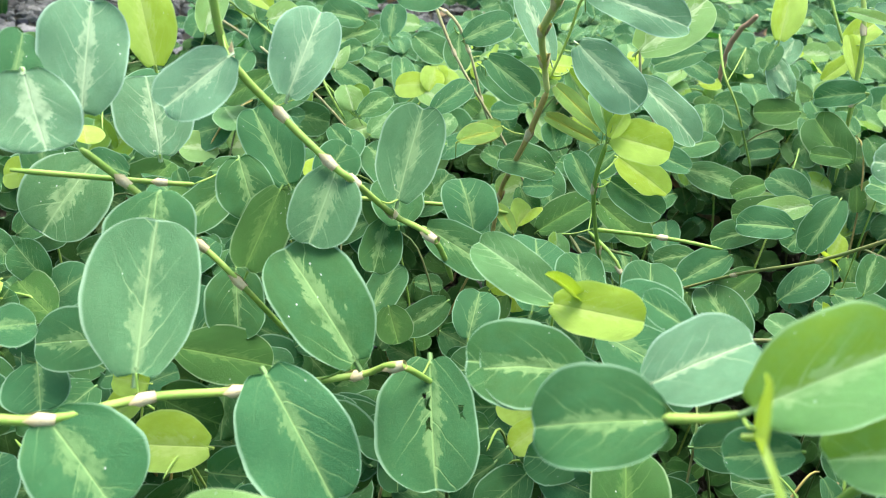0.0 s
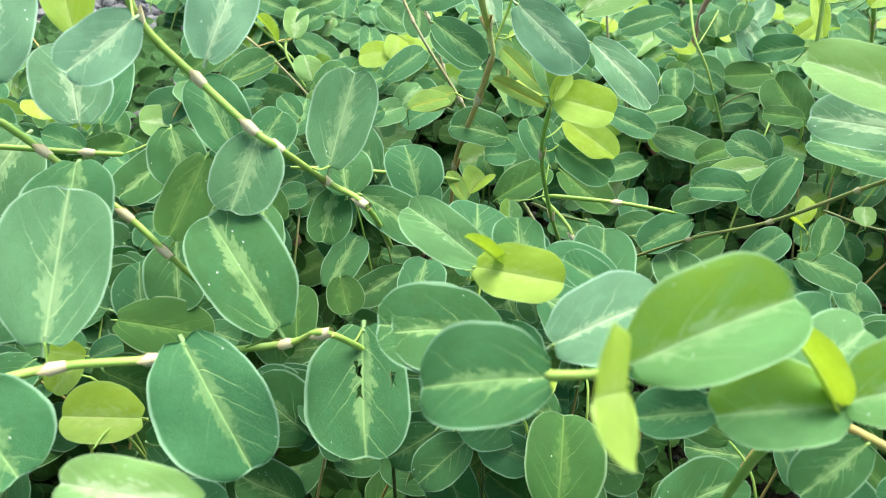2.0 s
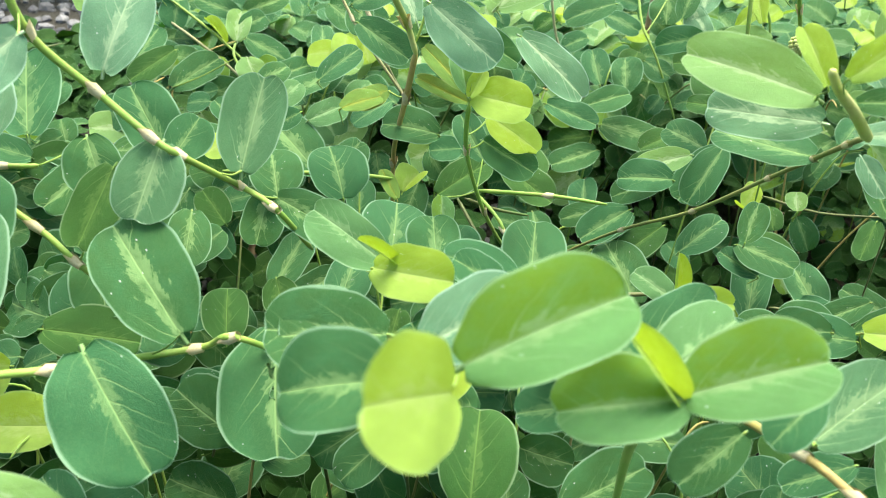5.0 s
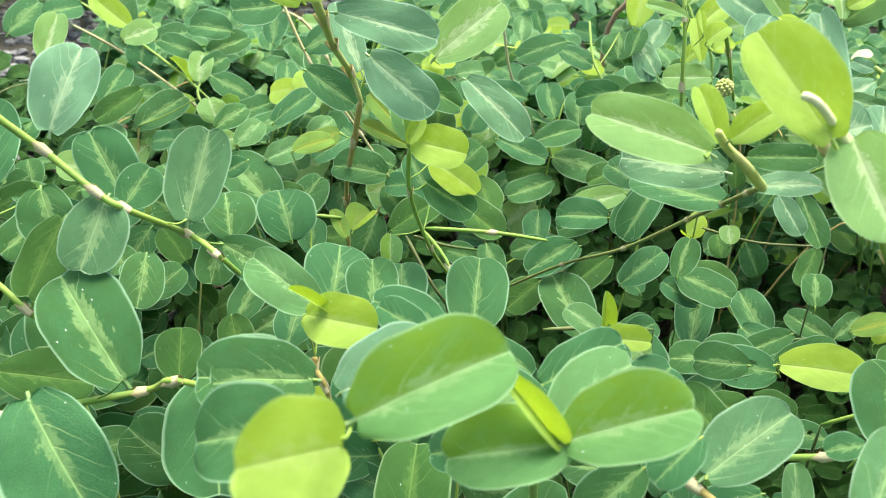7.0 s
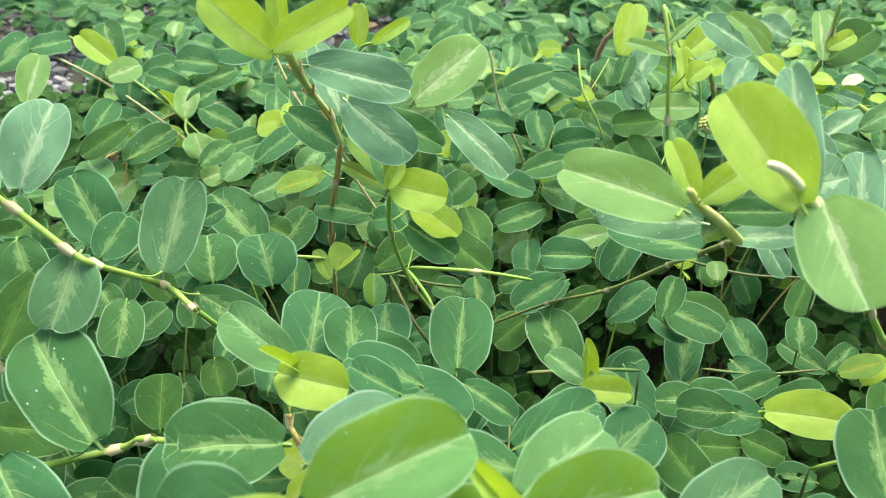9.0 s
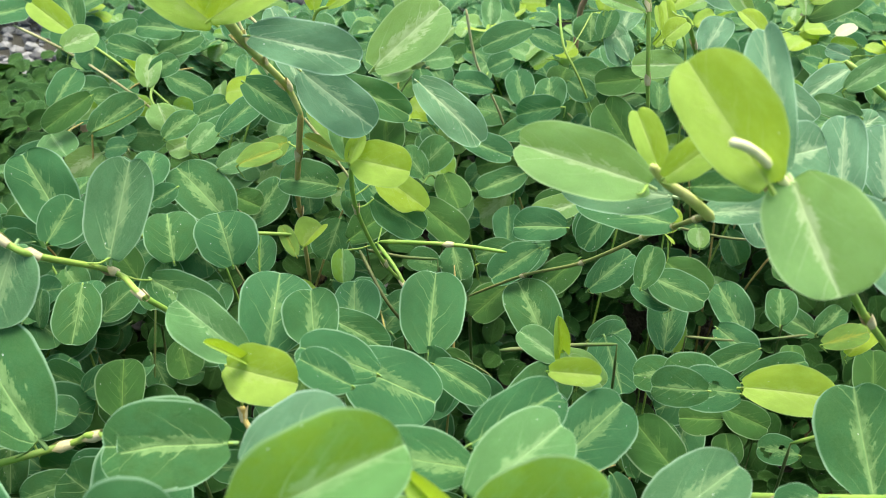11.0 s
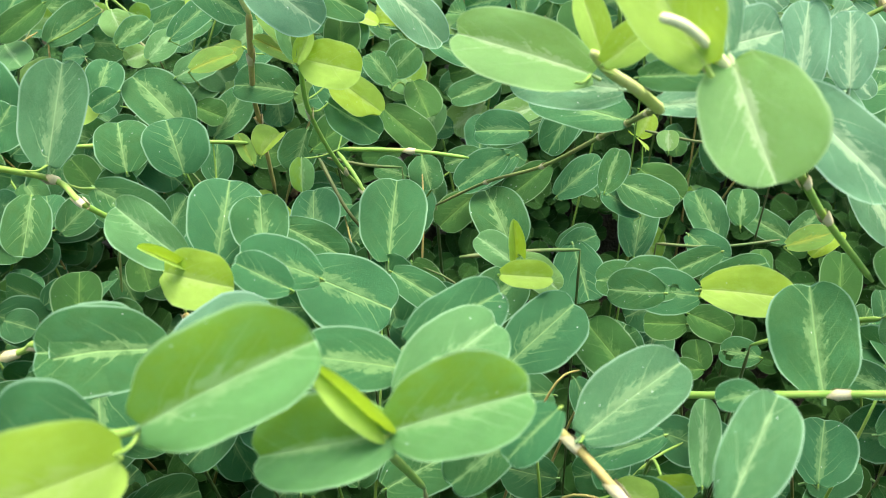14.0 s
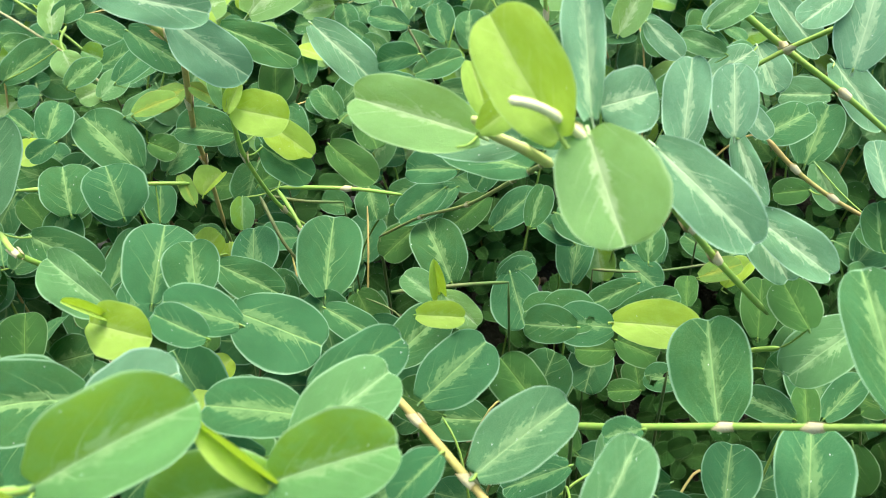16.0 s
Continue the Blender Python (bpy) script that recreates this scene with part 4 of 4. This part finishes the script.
stalk(root, 145, 499, 106)
leaf(root, "m", 140, 392, 124, 27, 15, -21, -43, 111)
stalk(root, 140, 392, 124)
leaf(root, "m", 120, 383, 96, 21, 13, 17, -41, 62)
stalk(root, 120, 383, 96)
leaf(root, "m", 140, 403, 79, 23, 16, 42, -10, 3)
stalk(root, 140, 403, 79)
leaf(root, "m", 136, 432, 97, 15, 13, -20, -39, 113)
stalk(root, 136, 432, 97)
leaf(root, "m", 122, 355, 82, 25, 14, 22, 39, -68)
stalk(root, 122, 355, 82)
root = plant(0.181, 0.309, "upright green shoot with lime and yellow young leaves")
stem(root, ((171, 318, 170), (173, 309, 152), (175, 305, 124), (181, 309, 88)), 2.0)
stem(root, ((181, 287, 154), (187, 292, 142), (197, 302, 120)), 1.9)
stem(root, ((200, 244, 160), (199, 237, 168), (199, 236, 176), (199, 235, 185)), 1.7)
leaf(root, "g", 197, 390, 97, 23, 17, -11, -43, 91)
stalk(root, 197, 390, 97)
leaf(root, "p", 208, 369, 154, 28, 17, -31, 44, -153)
stalk(root, 208, 369, 154)
leaf(root, "y", 204, 378, 135, 22, 14, 43, 28, -48)
stalk(root, 204, 378, 135, 181, 287, 154)
leaf(root, "y", 197, 346, 126, 25, 8, 45, -20, -19)
stalk(root, 197, 346, 126)
leaf(root, "l", 183, 279, 173, 19, 7, -35, 44, -165)
stalk(root, 183, 279, 173)
leaf(root, "l", 267, 408, 152, 17, 14, -39, -18, 131)
stalk(root, 267, 408, 152)
leaf(root, "g", 199, 237, 166, 19, 14, 38, 32, -57)
leaf(root, "y", 208, 251, 171, 6, 7, 18, 26, -97)
stalk(root, 208, 251, 171, 199, 242, 163)
leaf(root, "yg", 280, 344, 124, 11, 7, 10, -60, 51)
stalk(root, 280, 344, 124)
leaf(root, "m", 277, 344, 112, 11, 11, -4, 33, -133)
stalk(root, 277, 344, 112)
leaf(root, "p", 161, 213, 164, 11, 9, 46, 10, -37)
stalk(root, 161, 213, 164)
leaf(root, "l", 181, 224, 147, 15, 10, 59, 21, -25)
stalk(root, 181, 224, 147)
leaf(root, "p", 190, 227, 149, 15, 8, -39, 35, -164)
stalk(root, 190, 227, 149)
leaf(root, "l", 158, 265, 162, 17, 5, 14, -46, 36)
stalk(root, 158, 265, 162)
leaf(root, "l", 160, 271, 165, 15, 4, 43, 30, -44)
stalk(root, 160, 271, 165)
leaf(root, "y", 162, 257, 158, 9, 3, 45, -3, -3)
stalk(root, 162, 257, 158)
leaf(root, "y", 164, 257, 155, 9, 8, 46, 26, -57)
stalk(root, 164, 257, 155)
leaf(root, "p", 201, 268, 167, 12, 9, 34, -44, 18)
stalk(root, 201, 268, 167)
leaf(root, "l", 190, 254, 162, 16, 6, 51, -37, -8)
stalk(root, 190, 254, 162, 200, 244, 160)
leaf(root, "y", 189, 241, 160, 12, 6, 27, -20, 14)
stalk(root, 189, 241, 160, 200, 243, 162)
leaf(root, "l", 196, 232, 168, 21, 6, 35, 1, -13)
stalk(root, 196, 232, 168, 199, 237, 169)
leaf(root, "y", 198, 234, 171, 9, 6, 35, 36, -62)
leaf(root, "p", 244, 286, 138, 9, 6, 22, -54, 36)
stalk(root, 244, 286, 138)
root = plant(0.218, 0.265, "shaded low plant with dark oval leaves")
stem(root, ((107, 213, 64), (132, 213, 65), (149, 220, 59)), 1.6, mat_stem_shaded, stipules=False)
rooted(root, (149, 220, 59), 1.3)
stem(root, ((193, 267, 24), (218, 265, 22), (245, 265, 24)), 1.5, mat_stem_shaded, stipules=False)
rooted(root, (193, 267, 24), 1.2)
stem(root, ((188, 287, 67), (217, 292, 57), (248, 290, 56)), 1.4, mat_stem_shaded, stipules=False)
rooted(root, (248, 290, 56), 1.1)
leaf(root, "m", 235, 298, 77, 27, 11, -36, 24, 170)
stalk(root, 235, 298, 77)
leaf(root, "g", 222, 346, 33, 13, 12, -35, 5, 177)
stalk(root, 222, 346, 33)
leaf(root, "g", 255, 309, 44, 21, 12, -39, 3, 138)
stalk(root, 255, 309, 44)
leaf(root, "m", 177, 275, 50, 25, 17, -1, 31, -136)
stalk(root, 177, 275, 50)
leaf(root, "l", 187, 255, 76, 8, 8, 41, -6, -16)
stalk(root, 187, 255, 76)
leaf(root, "m", 96, 317, 43, 17, 16, -37, 4, -169)
stalk(root, 96, 317, 43)
leaf(root, "g", 117, 283, 42, 20, 16, -26, -25, 134)
stalk(root, 117, 283, 42)
leaf(root, "g", 150, 293, 49, 25, 15, -27, -26, 129)
stalk(root, 150, 293, 49)
leaf(root, "m", 183, 265, 41, 18, 11, 19, -32, 38)
stalk(root, 183, 265, 41)
leaf(root, "m", 152, 270, 22, 18, 11, 23, 27, -63)
stalk(root, 152, 270, 22)
leaf(root, "m", 151, 258, 29, 17, 13, 19, 28, -63)
stalk(root, 151, 258, 29)
leaf(root, "m", 155, 256, 34, 25, 21, -31, 9, -175)
stalk(root, 155, 256, 34)
leaf(root, "m", 208, 271, 25, 20, 15, -20, 28, -149)
stalk(root, 208, 271, 25, 206, 266, 23)
leaf(root, "g", 194, 304, 38, 23, 17, -18, 33, -144)
stalk(root, 194, 304, 38)
leaf(root, "g", 220, 227, 35, 14, 9, 21, -3, -16)
stalk(root, 220, 227, 35)
leaf(root, "m", 187, 189, 89, 12, 9, 36, -9, -23)
stalk(root, 187, 189, 89)
leaf(root, "m", 262, 285, 9, 17, 11, 34, 15, -55)
stalk(root, 262, 285, 9)
leaf(root, "g", 206, 191, 32, 13, 11, -10, -31, 63, "eaten")
stalk(root, 206, 191, 32)
leaf(root, "g", 190, 215, 31, 16, 13, -6, 34, -128)
stalk(root, 190, 215, 31)
leaf(root, "g", 212, 240, -26, 14, 13, 29, -12, -11)
stalk(root, 212, 240, -26)
leaf(root, "g", 210, 235, -20, 14, 11, -4, -20, 85)
stalk(root, 210, 235, -20)
leaf(root, "g", 189, 214, 27, 15, 13, -8, -32, 80)
stalk(root, 189, 214, 27)
leaf(root, "m", 139, 199, 10, 24, 18, 7, -24, 84)
stalk(root, 139, 199, 10)
leaf(root, "w", 219, 201, 66, 13, 8, 31, 14, -56, "folded")
stalk(root, 219, 201, 66)
leaf(root, "w", 210, 201, 71, 14, 8, 26, 31, -82)
stalk(root, 210, 201, 71)
root = plant(-0.014, 0.089, "low shoot with a broad lime-green young leaf")
leaf(root, "l", -14, 89, 99, 24, 12, 7, -29, 84)
stalk(root, -14, 89, 99)


def flower_head(root, x, y, z, wide):
    """A round head of many closed green florets, in millimetres."""
    verts, faces = [], []
    ball = bmesh.new()
    bmesh.ops.create_icosphere(ball, subdivisions=1, radius=1)
    base = [v.co.copy() for v in ball.verts]
    tris = [tuple(v.index for v in f.verts) for f in ball.faces]
    ball.free()
    for i in range(46):
        up = 1 - 2 * (i + 0.5) / 46
        way = Vector((math.sqrt(1 - up * up) * math.cos(2.4 * i), math.sqrt(1 - up * up) * math.sin(2.4 * i), up))
        k = len(verts)
        verts += [tuple((way * 0.40 + v * 0.12) * wide / 1000) for v in base]
        faces += [tuple(k + j for j in f) for f in tris]
    me = bpy.data.meshes.new("flower_head")
    me.from_pydata(verts, [], faces)
    me.materials.append(mat_stem_young)
    me.polygons.foreach_set("use_smooth", np.ones(len(me.polygons), dtype=bool))
    part("flower_head", me, root, Matrix.Translation((x / 1000, y / 1000, z / 1000)), "round pale green head of closed florets")
    taken.append(Vector((x, y, z)) / 1000)


root = plant(0.182, 0.284, "thin shoot with a round pale green flower head")
flower_head(root, 177, 266, 136, 7)
stem(root, ((177, 266, 133), (178, 270, 110), (181, 278, 60), (182, 284, 1000 * soil(0.182, 0.284) - 3)), 0.9, None, False)
root = plant(0.318, 0.425, "thin shoot with one small cream-white leaf at its tip")
leaf(root, "c", 304, 405, 112, 11, 8, 30, 20, -75)
stem(root, ((304, 405, 112), (306, 410, 100), (312, 418, 60), (318, 425, 1000 * soil(0.318, 0.425) - 3)), 0.9, None, False)
root = plant(0.176, 0.462, "broken dry brown stem end standing in the bed")
stem(root, ((187, 449, 136), (184, 451, 131), (180, 454, 124), (177, 458, 100), (176, 462, 1000 * soil(0.176, 0.462) - 3)), 3.0, mat_stem_dry, False, 1.2)
taken += [Vector((0.186, 0.450, 0.134)), Vector((0.180, 0.454, 0.126))]


# ---- the bed of plants behind and between ----
def top(x, y):
    """How high the leaves reach."""
    hollow = math.exp(-((x - 0.21) / 0.085) ** 2 - ((y - 0.25) / 0.08) ** 2)
    h = 0.048 + 0.040 * smooth(y, 0.22, 0.42) + 0.03 * smooth(y, 0.5, 0.9)
    return h - 0.045 * hollow + 0.012 * noise.noise(Vector((x * 14, y * 14, 3)))


BARE = ((-0.28, 0.62, 0.09), (-0.19, 0.50, 0.05), (-0.06, 0.47, 0.035), (-0.01, 0.72, 0.08), (0.21, 0.58, 0.04), (0.22, 0.27, 0.028))


def clear(p):
    """Whether a leaf at p leaves the placed shoots and the bare spots free; in the hollow the bed is thin."""
    if math.hypot((p.x - 0.20) / 0.12, (p.y - 0.27) / 0.11) < 1 and noise.noise(p * 400) > -0.12:
        return False
    for bx, by, br in BARE:
        if math.hypot(p.x - bx, (p.y - by) * 0.7) < br:
            return False
    for q in taken:
        dy = q.y - p.y
        if abs(q.x - p.x) < 0.013 and -0.012 < dy < 0.09 and p.z > q.z + 0.45 * dy - 0.011:
            return False
    return True


def facing(rng, at, lie=0.0):
    """A leaf's turn: its face to the sky and a little to the open side, its tip anywhere."""
    face = Vector((rng.gauss(0, 0.32), rng.gauss(-0.95 + lie, 0.4), rng.uniform(0.4, 1.0) + lie)).normalized()
    heading = rng.uniform(0, 6.2832)
    ahead = Vector((math.cos(heading), math.sin(heading), 0))
    ahead = (ahead - face * ahead.dot(face)).normalized()
    side = ahead.cross(face)
    return Matrix.Translation(at) @ Matrix((side, ahead, face)).transposed().to_4x4()


def random_shoot(rng, x, y, length, n):
    """A shoot that starts in the soil, climbs to the top of the bed and carries leaves on both sides."""
    heading = rng.uniform(0, 6.2832)
    young = rng.random() < (0.12 if y < 0.36 or x < 0.12 else 0.4)
    pts = []
    for i in range(5):
        t = i / 4
        px, py = x + math.cos(heading + 0.4 * t) * length * t, y + math.sin(heading + 0.4 * t) * length * t
        low, high = soil(px, py), top(px, py) + (0.014 if young else 0)
        pts.append(Vector((px, py, low + (high - low) * (0.95 * math.sin(min(1.0, t * 1.15) * 1.5708)) - 0.004)))
    line = rounded(pts, 4)
    grown = []
    for i in range(n):
        t = (i + 1) / n
        at = line[min(len(line) - 1, int(t * len(line)))]
        m = facing(rng, at + Vector((rng.gauss(0, 0.004), rng.gauss(0, 0.004), rng.uniform(0.0, 0.006))), 0.25 * smooth(at.y, 0.26, 0.5))
        size = rng.uniform(0.015, 0.025) * (0.75 if t > 0.85 else 1)
        slim = rng.uniform(0.74, 0.98)
        if not clear(m @ Vector((0, 0.5 * size, 0))):
            continue
        kind = "y" if young and t > 0.85 else (rng.choice("mmmmmmg") if at.y < 0.34 or rng.random() < 0.72 else rng.choice(("yg", "f", "l")))
        grown.append((rng.choice(far_blades[kind]), m @ Matrix.Diagonal((size * slim, size, size, 1)), "bright yellow-green young leaf" if kind == "y" else ""))
    if len(grown) < 3:
        return 0
    bark = mat_stem if young else rng.choice((mat_stem_shaded, mat_stem, mat_stem_brown))
    if young:
        label = "upright green shoot with yellow-green young leaves at its tip"
    elif bark == mat_stem_brown:
        label = "creeping plant with oval blue-green leaves on a brown stem"
    else:
        label = "low creeping plant with oval blue-green leaves on a green stem"
    root = plant(x, y, label)
    bm = bmesh.new()
    tube(bm, [p - root.location for p in line], 0.0007, 0.0004, 5)
    part("stem", mesh_of("stem", bm, bark), root, Matrix.Translation(root.location))
    for me, m, part_label in grown:
        part("leaf", me, root, m, part_label)
    return 1


rng = random.Random(5)
made = 0
while made < 300:
    y = rng.uniform(0.06, 0.56)
    x = rng.uniform(-0.16 - 0.42 * y, 0.24 + 0.50 * y)
    if math.hypot((x - 0.19) / 0.12, (y - 0.28) / 0.10) < 1 and rng.random() < 0.7:
        continue
    made += random_shoot(rng, x, y, rng.uniform(0.035, 0.08), rng.randint(7, 10))


def scattered(name, rng, count, spot, material, size, label, shapes, low=False):
    """Many leaves in one mesh."""
    verts, faces, uv, rim = [], [], [], []
    for _ in range(count):
        x, y, z = spot(rng)
        s = rng.uniform(*size)
        m = facing(rng, Vector((x, y, z)), 0.35 * smooth(y, 0.28, 0.55)) @ Matrix.Diagonal((s * rng.uniform(0.74, 0.98), s, s, 1))
        if not low and not clear(m @ Vector((0, 0.5, 0))):
            continue
        sv, sf, su, sr = rng.choice(shapes)
        k = len(verts)
        turn = np.array(m)
        verts += (np.array(sv) @ turn[:3, :3].T + turn[:3, 3]).tolist()
        faces += (np.array(sf) + k).tolist()
        uv += su
        rim += sr
    return tagged(new(name, blade_mesh(name, (verts, faces, uv, rim), material)), label, "plants", kind="stuff")


shapes = [blade(rng, 10, COARSE, rng.uniform(0.1, 0.5), rng.uniform(0, 0.3), 0.02) for _ in range(8)]


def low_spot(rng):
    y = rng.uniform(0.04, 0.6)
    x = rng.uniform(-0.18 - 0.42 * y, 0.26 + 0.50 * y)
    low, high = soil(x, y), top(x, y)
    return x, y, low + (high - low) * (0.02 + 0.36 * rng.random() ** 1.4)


def far_spot(rng):
    x = rng.gauss(0.05, 0.55)
    y = 0.5 + (0.9 + 0.35 * noise.noise(Vector((x * 3, 2, 5)))) * rng.random() ** 1.4
    x = max(-0.25 - 0.6 * y, min(0.30 + 0.65 * y, x)) + rng.uniform(-0.08, 0.08)
    low, high = soil(x, y), top(x, y)
    return x, y, low + (high - low) * (0.25 + 0.75 * rng.random() ** 0.6)


def round_spot(rng):
    """Where leaves are added out of view, behind the camera and to both sides, to an uneven edge."""
    while True:
        way = rng.uniform(0, 6.2832)
        reach = 0.95 + 0.30 * noise.noise(Vector((math.cos(way) * 2.5, math.sin(way) * 2.5, 7)))
        r = reach * rng.random() ** 0.6
        x, y = 0.1 + 1.25 * r * math.cos(way), 0.2 + r * math.sin(way)
        if y < 0.08 or (y < 1.3 and not -0.17 - 0.42 * y < x < 0.25 + 0.5 * y):
            low, high = soil(x, y), top(x, y)
            return x, y, low + (high - low) * (0.55 + 0.45 * rng.random())


plain_shapes = [blade(rng, 8, (-1, -0.6, 0, 0.6, 1), rng.uniform(0.1, 0.4), rng.uniform(0, 0.3), 0.02, stalk=0) for _ in range(6)]
# unseen leaves, added to keep low side light out of the bed
scattered("plants_around", rng, 9000, round_spot, mat_many, (0.016, 0.028), "round green leaves out of view, added to block side light", plain_shapes)
scattered("undergrowth", rng, 10500, low_spot, mat_many_shaded, (0.008, 0.018), "small green leaves low in the bed, shade put into their colour", shapes, True)
scattered("far_plants", rng, 8200, far_spot, mat_many, (0.013, 0.025), "mass of round green leaves farther off", shapes[:3] + plain_shapes)


def young_spot(rng):
    x, y, z = far_spot(rng)
    return x + 0.24, y, z + 0.004


scattered("far_young_leaves", rng, 1500, young_spot, mat_many_young, (0.010, 0.020), "yellow-green young leaves farther off", shapes)


# ---- stones and litter ----
def pebbles(name, rng, count, spot, material, size, label, flat=0.7):
    verts, faces = [], []
    ball = bmesh.new()
    bmesh.ops.create_icosphere(ball, subdivisions=1, radius=1)
    base = [v.co.copy() for v in ball.verts]
    tris = [tuple(v.index for v in f.verts) for f in ball.faces]
    ball.free()
    for _ in range(count):
        x, y = spot(rng)
        s = rng.uniform(*size)
        m = Matrix.Translation((x, y, soil(x, y) + s * 0.2)) @ pose(0, 0, 0, rng.uniform(-20, 20), rng.uniform(-20, 20), rng.uniform(0, 360)) @ Matrix.Diagonal((s, s * rng.uniform(0.6, 1), s * flat, 1))
        k = len(verts)
        verts += [tuple(m @ (v * rng.uniform(0.78, 1.12))) for v in base]
        faces += [tuple(k + i for i in f) for f in tris]
    me = bpy.data.meshes.new(name)
    me.from_pydata(verts, [], faces)
    me.materials.append(material)
    tagged(new(name, me), label, "stones", kind="stuff")


pebbles("gravel", rng, 5600, lambda r: (r.uniform(-0.7, 0.2), r.uniform(0.3, 1.1)), mat_gravel, (0.0025, 0.009), "grey gravel between the stems")
pebbles("soil_crumbs", rng, 1500, lambda r: (r.uniform(-0.2, 0.5), r.uniform(0.05, 0.6)), mat_crumbs, (0.001, 0.0035), "brown crumbs of soil and litter")
scattered("dead_leaves", rng, 420, lambda r: (lambda x, y: (x, y, soil(x, y) + 0.004))(r.uniform(-0.2, 0.7), r.uniform(0.1, 1.1)),
          mat_litter, (0.012, 0.022), "dry brown leaves on the soil", shapes)
